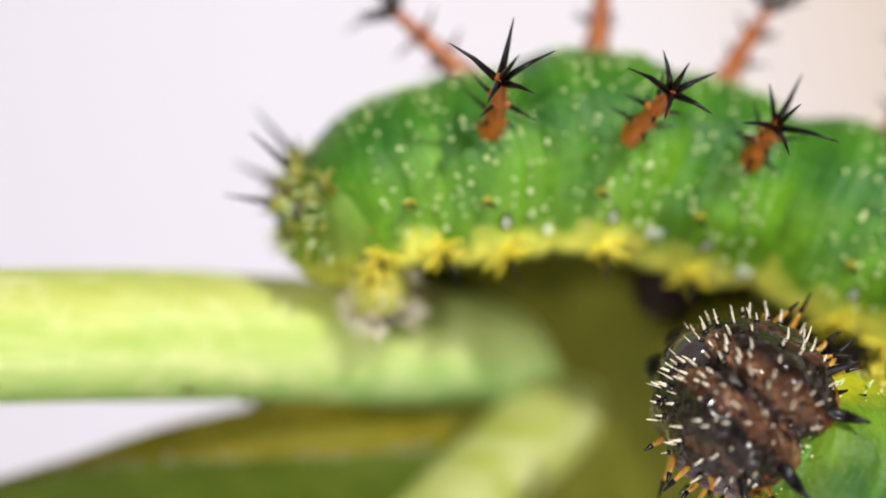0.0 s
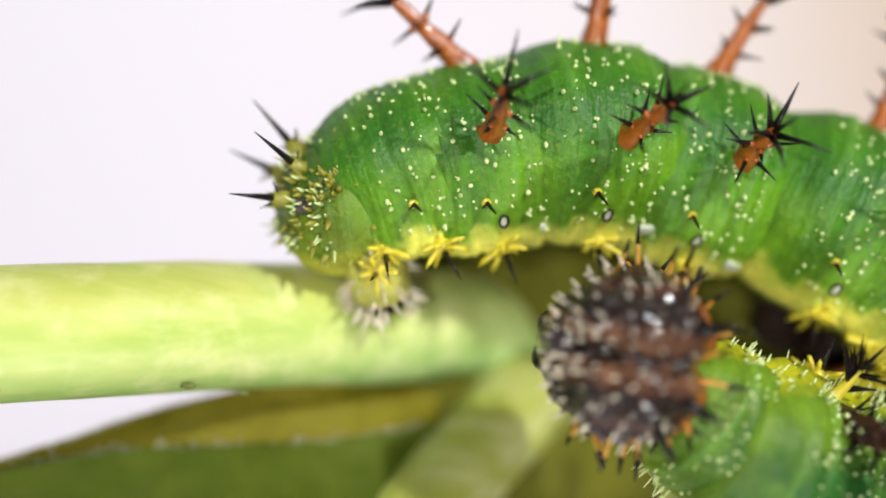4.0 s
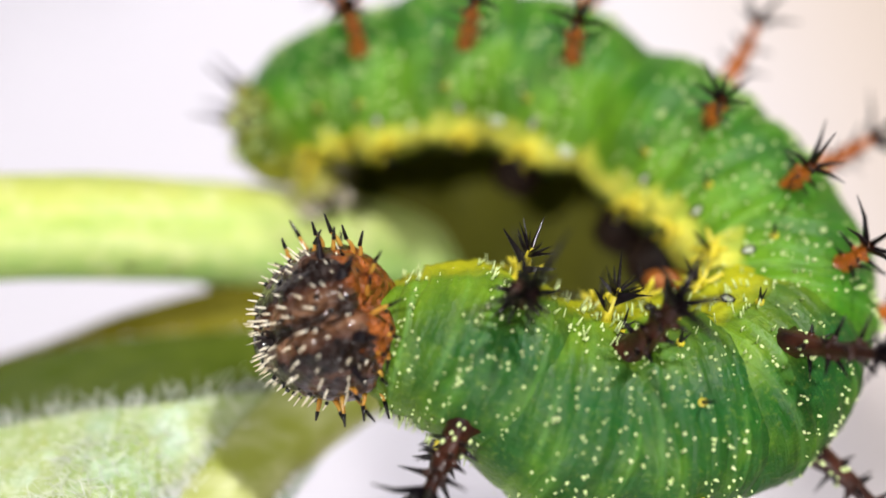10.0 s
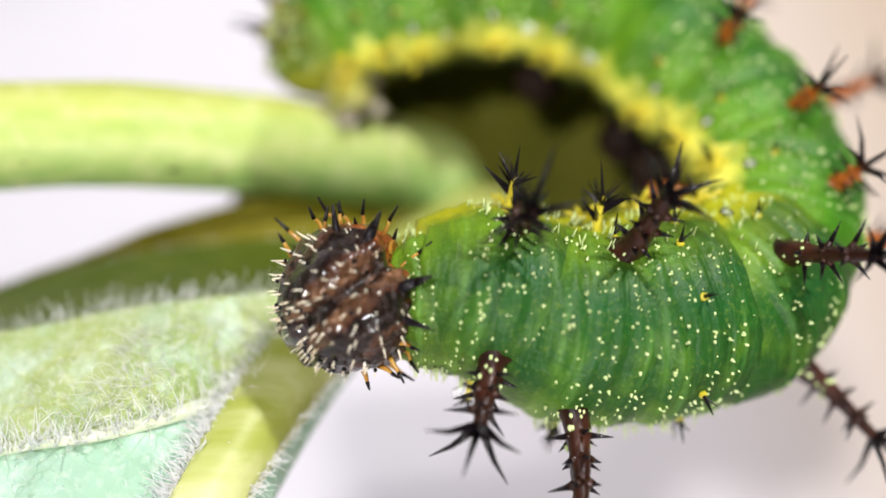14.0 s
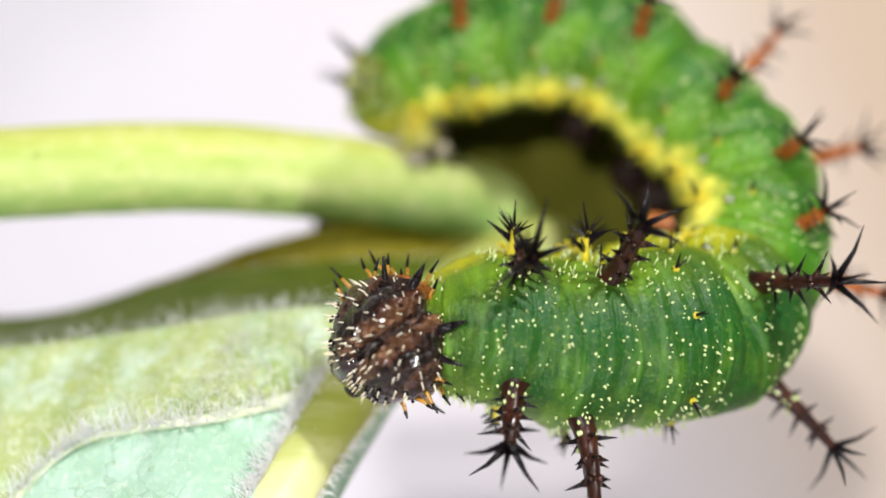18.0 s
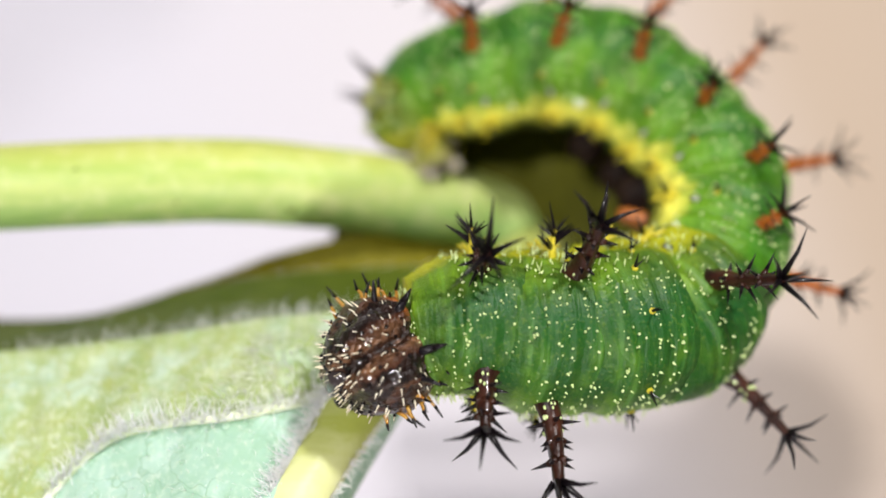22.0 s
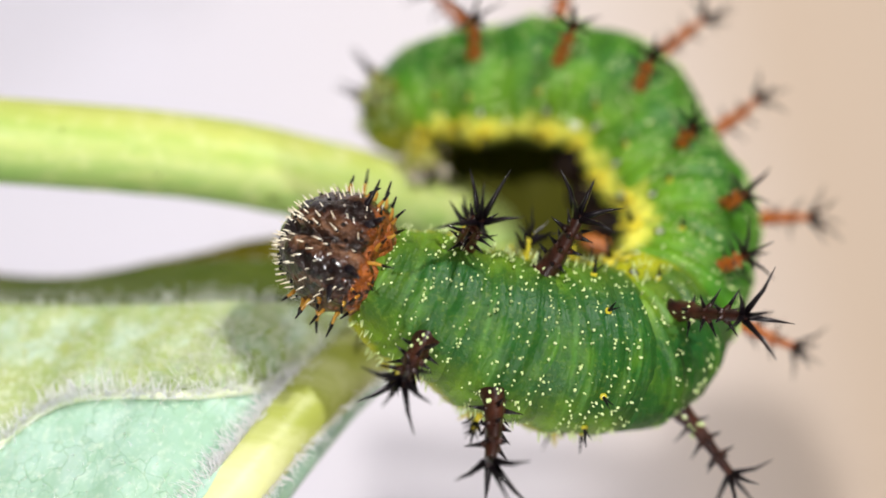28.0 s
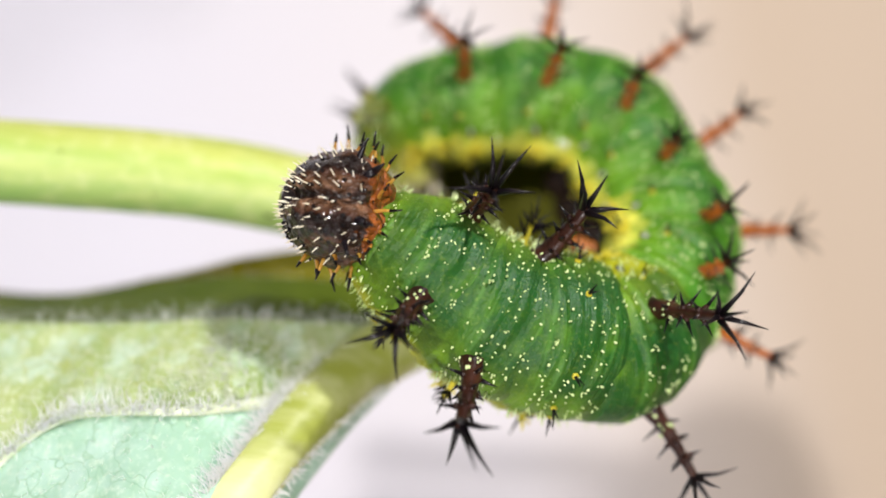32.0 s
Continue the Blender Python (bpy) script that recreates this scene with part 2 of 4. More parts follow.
def leaf_mat(name, c1, c2, vein, scale, strength=0.4, fuzzy=0.35):
    k = Mat(name, 0.6, 0.12, sss=0.12)
    f = k.noise(420, 4)
    c = k.mix(k.grey(f, 0.3, 0.7), c1, c2)
    d = k.n("ShaderNodeTexNoise")
    k.put(k.co, d.inputs["Vector"])
    d.inputs["Scale"].default_value = 700
    warp = k.n("ShaderNodeMix", data="RGBA", blend="LINEAR_LIGHT")
    warp.inputs[0].default_value = 0.0012
    k.put(k.co, warp.inputs[6])
    k.put(d.outputs[1], warp.inputs[7])
    net = k.n("ShaderNodeTexVoronoi", feature="DISTANCE_TO_EDGE")
    k.put(warp.outputs[2], net.inputs["Vector"])
    net.inputs["Scale"].default_value = scale
    fade = k.grey(k.noise(520, 3), 0.42, 0.66)
    lines = k.math("MAXIMUM", k.grey(net.outputs["Distance"], 0.0, 0.035), fade)
    fuzz = k.noise(3800, 3)
    c = k.mix(k.grey(k.noise(620, 4), 0.48, 0.64), c, k.mix(fuzzy, c, (0.58, 0.74, 0.68)))
    c = k.mix(lines, vein, c)
    c = k.mix(k.grey(fuzz, 0.5, 0.75), c, k.mix(fuzzy, c, (0.85, 0.88, 0.76)))
    k.colour(c)
    return k.bump(k.mix(0.35, lines, fuzz), strength, 0.0002).m


LEAF = leaf_mat("pale_hairy_leaf", (0.30, 0.40, 0.14), (0.46, 0.53, 0.25), (0.40, 0.46, 0.15), 520, 0.35, 0.5)
LEAFLOW = leaf_mat("pale_bluegreen_leaf", (0.30, 0.49, 0.34), (0.42, 0.61, 0.49), (0.29, 0.47, 0.32), 820, 0.2, 0.35)
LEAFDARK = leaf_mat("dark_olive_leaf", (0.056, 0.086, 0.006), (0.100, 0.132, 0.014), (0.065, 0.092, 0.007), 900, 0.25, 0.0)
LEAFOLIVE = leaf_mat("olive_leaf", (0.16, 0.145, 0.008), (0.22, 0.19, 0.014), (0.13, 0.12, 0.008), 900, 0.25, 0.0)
# Darker copy of LEAFOLIVE: shade inside the body's curl put into the colour.
LEAFSHADE = leaf_mat("shaded_olive_leaf", (0.085, 0.088, 0.007), (0.13, 0.13, 0.011), (0.075, 0.075, 0.006), 900, 0.25, 0.0)
SIDEVEIN = plain("pale_side_vein", (0.70, 0.78, 0.50), (0.84, 0.88, 0.70), 900, 0.5, 0.3, sss=0.15)


def rib_mat():
    """Midrib: grey-green where it leaves the stalk, which is shade put into the colour, bright yellow further down."""
    k = Mat("yellow_midrib", 0.45, 0.4, sss=0.15)
    mp, st = k.n("ShaderNodeMapping"), k.n("ShaderNodeTexNoise")
    k.put(k.co, mp.inputs[0])
    mp.inputs["Rotation"].default_value = (0, radians(55), 0)
    mp.inputs["Scale"].default_value = (120, 1100, 1100)
    k.put(mp.outputs[0], st.inputs["Vector"])
    st.inputs["Scale"].default_value, st.inputs["Detail"].default_value = 1.0, 4
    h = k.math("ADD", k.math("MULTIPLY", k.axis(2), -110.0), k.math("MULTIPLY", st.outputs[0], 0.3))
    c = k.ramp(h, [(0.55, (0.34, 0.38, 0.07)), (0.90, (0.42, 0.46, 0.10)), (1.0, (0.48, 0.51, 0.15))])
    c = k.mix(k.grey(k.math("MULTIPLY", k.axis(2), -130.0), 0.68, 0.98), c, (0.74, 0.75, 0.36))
    c = k.mix(k.grey(st.outputs[0], 0.4, 0.65), c, k.mix(0.3, c, (0.85, 0.86, 0.55)))
    k.colour(c)
    return k.bump(st.outputs[0], 0.3, 0.0001).m


RIB = rib_mat()


def paper_mat():
    k = Mat("paper", 0.9, 0.1)
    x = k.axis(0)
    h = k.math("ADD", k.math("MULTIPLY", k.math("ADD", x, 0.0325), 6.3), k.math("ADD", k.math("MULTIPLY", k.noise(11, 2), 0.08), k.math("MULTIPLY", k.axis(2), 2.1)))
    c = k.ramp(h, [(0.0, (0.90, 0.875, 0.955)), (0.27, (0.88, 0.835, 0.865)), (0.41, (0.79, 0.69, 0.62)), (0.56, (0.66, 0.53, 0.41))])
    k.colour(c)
    return k.m


PAPER = paper_mat()


# ---- mesh helpers (millimetres) ----
def part(name, bm, mats, parent=None, label="", m=None, smooth=True):
    """One mesh object from a bmesh drawn in millimetres."""
    bm.transform(Matrix.Scale(MM, 4))
    me = bpy.data.meshes.new(name)
    bm.to_mesh(me)
    bm.free()
    return place(name, me, mats, parent, label, m, smooth)


def place(name, me, mats=None, parent=None, label="", m=None, smooth=True):
    if mats:
        for q in (mats if isinstance(mats, (list, tuple)) else [mats]):
            me.materials.append(q)
        if smooth:
            me.polygons.foreach_set("use_smooth", [True] * len(me.polygons))
    ob = new(name, me)
    if parent:
        ob.parent = parent
    if m is not None:
        ob.matrix_basis = m
    return tagged(ob, label)


def mm_pose(p, rot=None):
    m = Matrix.Translation(Vector(p) * MM)
    return m @ rot.to_4x4() if rot is not None else m


def aim(d, up=(0, 0, 1)):
    """Turn whose z axis lies along d."""
    return Vector(d).to_track_quat("Z", "Y").to_matrix()


def cone(bm, p, q, r0, r1, seg=6, mat=0, rings=1, bend=None):
    """A tapered spine from p to q; bend pushes its middle sideways."""
    p, q = Vector(p), Vector(q)
    rot = aim(q - p)
    loops = []
    for i in range(rings + 1):
        s = i / rings
        c = p.lerp(q, s)
        if bend is not None:
            c = c + Vector(bend) * (4 * s * (1 - s))
        r = r0 + (r1 - r0) * s
        loops.append([bm.verts.new(c + rot @ Vector((r * math.cos(2 * math.pi * a / seg), r * math.sin(2 * math.pi * a / seg), 0))) for a in range(seg)])
    for a, b in zip(loops, loops[1:]):
        for i in range(seg):
            f = bm.faces.new((a[i], a[(i + 1) % seg], b[(i + 1) % seg], b[i]))
            f.material_index = mat
    f = bm.faces.new(loops[-1])
    f.material_index = mat
    f = bm.faces.new(list(reversed(loops[0])))
    f.material_index = mat


def rod(bm, centres, radii, seg=12, mat=0):
    """One smooth lathed stalk with its axis near z."""
    loops = [[bm.verts.new(c + Vector((r * math.cos(2 * math.pi * k / seg), r * math.sin(2 * math.pi * k / seg), 0))) for k in range(seg)] for c, r in zip(centres, radii)]
    for a, c in zip(loops, loops[1:]):
        for k in range(seg):
            bm.faces.new((a[k], a[(k + 1) % seg], c[(k + 1) % seg], c[k])).material_index = mat
    bm.faces.new(loops[-1]).material_index = mat
    bm.faces.new(list(reversed(loops[0]))).material_index = mat


def blob(bm, c, r, scale=(1, 1, 1), rot=None, mat=0, sub=1):
    m = Matrix.Translation(c) @ (rot.to_4x4() if rot is not None else Matrix()) @ Matrix.Diagonal((*scale, 1))
    res = bmesh.ops.create_icosphere(bm, subdivisions=sub, radius=r, matrix=m)
    for v in res["verts"]:
        for f in v.link_faces:
            f.material_index = mat


def tube(pts, radii, seg=20, flat=1.0, wob=0.0, caps=True):
    """A bent tube through the points, smoothed, drawn into a new bmesh."""
    bm = bmesh.new()
    n = len(pts)
    P, R = [], []
    for i in range(n - 1):
        a, b, c, d = (Vector(pts[max(0, min(n - 1, i + k))]) for k in (-1, 0, 1, 2))
        for s in range(8):
            u = s / 8
            P.append(0.5 * ((2 * b) + (c - a) * u + (2 * a - 5 * b + 4 * c - d) * u * u + (3 * b - a - 3 * c + d) * u ** 3))
            R.append(radii[i] + (radii[i + 1] - radii[i]) * u)
    P.append(Vector(pts[-1]))
    R.append(radii[-1])
    loops = []
    for i, c in enumerate(P):
        t = (P[min(i + 1, len(P) - 1)] - P[max(i - 1, 0)]).normalized()
        side = t.cross(Vector((0, 0, 1))).normalized()
        up = side.cross(t)
        loop = []
        for k in range(seg):
            a = 2 * math.pi * k / seg
            r = R[i] * (1 + wob * noise.noise(c * 0.5 + Vector((3 * math.cos(a), 3 * math.sin(a), 0))))
            loop.append(bm.verts.new(c + side * (r * flat * math.cos(a)) + up * (r * math.sin(a))))
        loops.append(loop)
    for a, b in zip(loops, loops[1:]):
        for i in range(seg):
            bm.faces.new((a[i], a[(i + 1) % seg], b[(i + 1) % seg], b[i]))
    if caps:
        bm.faces.new(list(reversed(loops[0])))
        bm.faces.new(loops[-1])
    return bm, P


# ---- backdrop ----
def backdrop():
    bm = bmesh.new()
    n = 24
    # A sheet of paper that stands behind and sweeps forward below in one curve.
    prof = [(95.0, 320.0), (95.0, 60.0), (95.0, -160.0)]
    prof += [(95 - 50 * (1 - math.cos(radians(a))), -160 - 50 * math.sin(radians(a))) for a in range(10, 91, 10)] + [(-260.0, -210.0)]
    cols = [-420 + 840 * i / n for i in range(n + 1)]
    grid = [[bm.verts.new((x, y, z)) for x in cols] for y, z in prof]
    for a, b in zip(grid, grid[1:]):
        for i in range(n):
            bm.faces.new((a[i], b[i], b[i + 1], a[i + 1]))
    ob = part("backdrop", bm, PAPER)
    tagged(ob, "plain white paper sheet turning beige", "backdrop", kind="structure")
    return ob


paper = backdrop()


# ---- plant ----
def plant():
    rnd = random.Random(5)
    root = tagged(new("leafy_twig"), "pale green twig with hairy leaf and smooth petiole", "plant")
    bm, _ = tube([(-40, -4.6, 3.2), (-25.5, -4.0, 4.0), (-20.5, -3.5, 4.31), (-13.4, -2.0, 4.63), (-8.4, 0.1, 4.40), (-4.25, 2.5, 3.90), (-2.4, 4.2, 3.55), (-0.7, 5.3, 3.0), (0.6, 5.7, 2.3), (1.2, 5.5, 1.4)],
                    [1.78, 1.8, 1.82, 1.82, 1.82, 1.82, 1.8, 1.76, 1.66, 1.5], 28, 1.0, 0.03)
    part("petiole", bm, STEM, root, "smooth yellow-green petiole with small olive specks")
    for p, r in (((-9.65, -2.15, 3.3), 0.16), ((-8.2, -1.9, 3.05), 0.13), ((-14.2, -3.75, 3.6), 0.1), ((-18, -4.9, 4.9), 0.07), ((-4.1, -2.9, -1.4), 0.13)):
        bm = bmesh.new()
        blob(bm, p, r * 0.8, (1.9, 0.5, 0.7), mat=0)
        part("speck", bm, SCAR, root, "small olive-brown scar")
    rib_pts = [(1.3, 5.6, 1.7), (0.1, 3.6, 0.9), (-4.41, -2.08, -2.19), (-6.23, -5.32, -4.39), (-7.92, -7.72, -7.27), (-9.5, -10.13, -10.74), (-12.01, -13.73, -17.28)]
    bm, _ = tube(rib_pts, [1.5, 1.55, 1.45, 1.3, 1.15, 1.05, 0.9], 24, 1.0, 0.04)
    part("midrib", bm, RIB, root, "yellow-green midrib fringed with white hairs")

    edge = [(-38.46, -5.75, -3.43), (-26.92, -5.32, -2.85), (-19.7, -4.84, -2.48), (-13.93, -4.71, -1.81), (-10.47, -4.6, -1.23), (-7.5, -4.3, -0.95), (-3.7, -1.2, -0.85)]
    vein = [(-38.46, -13.25, -21.13), (-19.7, -10.13, -12.23), (-17.54, -8.35, -7.85), (-15.47, -7.72, -5.73), (-12.97, -7.72, -5.01), (-9.7, -7.72, -4.53), (-5.75, -4.15, -3.69)]

    def along(pts, u):
        k = min(int(u * (len(pts) - 1)), len(pts) - 2)
        f = u * (len(pts) - 1) - k
        n = len(pts)
        a, b, c, d = (Vector(pts[max(0, min(n - 1, k + j))]) for j in (-1, 0, 1, 2))
        return 0.5 * ((2 * b) + (c - a) * f + (2 * a - 5 * b + 4 * c - d) * f * f + (3 * b - a - 3 * c + d) * f ** 3)

    def sheet(name, lo, hi, mat, label, nu=90, nv=36, bulge=0.8, rough=0.22, thick=0.25):
        bm = bmesh.new()
        g = []
        for i in range(nu + 1):
            u = i / nu
            a, b = along(lo, u), along(hi, u)
            row = []
            for j in range(nv + 1):
                v = j / nv
                p = a.lerp(b, v)
                p.y -= bulge * math.sin(math.pi * v)
                p.y += rough * noise.noise(p * 0.8) + rough * 0.5 * noise.noise(p * 2.1) * math.sin(math.pi * v)
                row.append(p)
            g.append(row)
        vs = [[bm.verts.new(p) for p in row] for row in g]
        for i in range(nu):
            for j in range(nv):
                bm.faces.new((vs[i][j], vs[i + 1][j], vs[i + 1][j + 1], vs[i][j + 1]))
        bmesh.ops.recalc_face_normals(bm, faces=bm.faces)
        ob = part(name, bm, mat, root, label)
        so = ob.modifiers.new("thickness", "SOLIDIFY")
        so.thickness, so.offset = thick * MM, 0
        return g

    up = sheet("blade", edge, vein, LEAF, "pale yellow-green hairy leaf blade", bulge=0.35)
    low_end = [(-42.31, -22.87, -38.44), (-28.84, -20.95, -32.67), (-23.07, -19.03, -28.82), (-19.22, -17.58, -25.94), (-16.34, -16.14, -23.05), (-12.97, -14.22, -18.24), (-6.91, -6.71, -5.35)]
    low = sheet("blade", vein, low_end, LEAFLOW, "pale blue-green lower leaf blade", bulge=0.9)
    dark = [(-40, 0.4, -2.6), (-28.0, 0.6, -1.75), (-20.2, 0.6, -1.5), (-14.9, 0.6, -0.03), (-11.0, 0.9, 1.4), (-6.6, 1.6, 2.4), (-2.2, 4.8, 2.2)]
    fold = [(-40, 0.3, -2.62), (-28.0, 0.5, -1.8), (-20.2, 0.5, -1.55), (-14.9, 0.4, -0.25), (-11.0, 0.2, 0.45), (-6.6, 0.3, 0.75), (-2.6, 1.9, 0.9)]
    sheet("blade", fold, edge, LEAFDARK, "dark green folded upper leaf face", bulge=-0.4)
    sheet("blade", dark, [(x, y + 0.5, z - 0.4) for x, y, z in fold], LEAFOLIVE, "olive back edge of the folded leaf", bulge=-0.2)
    sheet("blade", [(-3.33, -1.05, -1.75), (-3.72, -1.44, -2.14), (-4.21, -1.93, -2.63), (-5.85, -5.08, -4.68), (-7.58, -7.48, -7.56), (-9.22, -9.89, -11.03), (-11.53, -13.54, -17.28)],
          [(-3.13, -0.46, -2.14), (-3.23, -0.46, -2.63), (-3.52, -0.76, -3.22), (-4.98, -3.83, -5.35), (-6.62, -6.23, -8.33), (-8.25, -8.64, -11.79), (-10.08, -12.29, -17.76)], LEAFLOW, "narrow blade strip beside the midrib", 40, 8, 0.2)
    # Backing leaf that fills the curl, its shade coloured in.
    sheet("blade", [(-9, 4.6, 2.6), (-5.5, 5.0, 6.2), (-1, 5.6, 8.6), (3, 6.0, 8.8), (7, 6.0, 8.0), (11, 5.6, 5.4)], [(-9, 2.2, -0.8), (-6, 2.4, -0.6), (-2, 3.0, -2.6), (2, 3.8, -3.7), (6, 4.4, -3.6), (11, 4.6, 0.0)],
          LEAFSHADE, "olive leaf behind the twig with shade in its colour", 40, 16, 0.3)
    # The ridge of the side vein.
    bm, _ = tube([tuple(Vector(p) + Vector((0, -0.25, 0.05))) for p in vein], [0.4, 0.26, 0.2, 0.16, 0.16, 0.2, 0.28], 12, 1.0, 0.3)
    part("side_vein", bm, SIDEVEIN, root, "pale raised side vein")

    # Fine white hairs along edges and veins, and thinly over the blade.
    bm = bmesh.new()

    def hair(p, d, length, thick=0.014):
        d = Vector(d) + Vector((rnd.gauss(0, 0.5), rnd.gauss(0, 0.4), rnd.gauss(0, 0.45)))
        d.normalize()
        q = Vector(p) + d * length
        cone(bm, p, q, thick, 0.005, 3, 0, 4, (rnd.gauss(0, 0.16) * length, rnd.gauss(0, 0.16) * length, rnd.gauss(0, 0.16) * length))

    for i in range(420):
        u = rnd.uniform(0.3, 0.97)
        hair(along(edge, u) + Vector((0, rnd.uniform(-0.3, 0.2), rnd.uniform(-0.2, 0.15))), (0.1, -0.4, 1), rnd.choice((0.3, 0.4, 0.5, 0.65, 0.9)))
    for i in range(380):
        u = rnd.uniform(0.35, 1.0)
        hair(along(vein, u) + Vector((0, -0.5, rnd.uniform(-0.1, 0.25))), (0.15, -0.6, 1.0), rnd.uniform(0.4, 1.2), 0.026)
    for i in range(800):
        u = rnd.uniform(0.12, 1.0)
        c = along(rib_pts[2:6], u)
        hair(c + Vector((-0.72, -0.95, 0.45)), (-0.8, -0.35, 0.5), rnd.uniform(0.4, 1.1), 0.028)
    for i in range(350):
        u = rnd.uniform(0.1, 1.0)
        c = along(rib_pts[2:6], u)
        hair(c + Vector((0.95, -0.5, -0.5)), (0.9, -0.6, -0.2), rnd.uniform(0.3, 0.8), 0.024)
    for g in (up, low):
        for i in range(1500):
            row = rnd.choice(g[25:])
            hair(rnd.choice(row), (0.1, -1, 0.4), rnd.uniform(0.15, 0.5))
    # Curly hairs where the blade meets the midrib.
    for i in range(420):
        row = up[rnd.randrange(66, 88)]
        hair(rnd.choice(row[6:]) + Vector((0, -0.1, 0)), (rnd.uniform(-0.8, 0.6), -0.7, rnd.uniform(-0.2, 0.8)), rnd.uniform(0.5, 1.2), 0.016)
    for i in range(110):
        hair(along(fold, rnd.uniform(0.5, 0.97)) + Vector((0, -0.05, 0)), (0.5, -0.3, 0.8), rnd.uniform(0.15, 0.45))
    for i in range(190):
        hair(along(dark, rnd.uniform(0.2, 0.9)), (0, -0.3, 1), rnd.uniform(0.2, 0.5))
    ob = part("hair_coat", bm, CLEAR, root, "fine colourless leaf hairs")
    tagged(ob, kind="stuff")
    return root


plant()


# ---- caterpillar ----
def skin_mesh(R, L, front, back, seed):
    """Barrel of one body ring: x towards the head, z up through the back, with folds across."""
    rnd = random.Random(seed)
    bm = bmesh.new()
    nx, na = 48, 48
    ph = rnd.uniform(0, 6)
    loops = []
    for i in range(nx + 1):
        s = -0.78 + 1.56 * i / nx
        x = s * L
        e = front if s > 0 else back
        r = R * (1 + (e - 1) * min(1, abs(s) * 1.25) ** 1.5)
        r *= 1 - 0.07 * max(0, abs(s) - 0.36) ** 1.0 / 0.14 if abs(s) > 0.36 else 1
        for g, deep, wide in ((-0.36, 0.030, 0.035), (-0.14, 0.022, 0.028), (0.05, 0.018, 0.025), (0.24, 0.026, 0.03), (0.42, 0.035, 0.04)):
            r *= 1 - deep * math.exp(-((s - g) / wide) ** 2)
        r *= 1 + 0.006 * math.cos(s * 2 * math.pi * 11 + ph)
        loop = []
        for k in range(na):
            a = 2 * math.pi * k / na
            y, z = math.cos(a), math.sin(a)
            rr = r * (1 + 0.07 * math.exp(-((z + 0.40) / 0.18) ** 2) - (0.03 * z * z if z < 0 else 0))
            p = Vector((x + 0.10 * math.sin(5 * a + ph), rr * y, rr * z))
            p += Vector((0, y, z)) * (0.07 * noise.noise(p * 0.9 + Vector((seed * 7, 0, 0))) + 0.03 * noise.noise(p * 2.6))
            loop.append(bm.verts.new(p))
        loops.append(loop)
    for a, b in zip(loops, loops[1:]):
        for k in range(na):
            bm.faces.new((a[k], b[k], b[(k + 1) % na], a[(k + 1) % na]))
    for loop, sgn in ((loops[0], -1), (loops[-1], 1)):
        c = bm.verts.new((sgn * 0.8 * L, 0, 0))
        for k in range(na):
            bm.faces.new((loop[k], loop[(k + 1) % na], c))
    bmesh.ops.recalc_face_normals(bm, faces=bm.faces)
    return bm


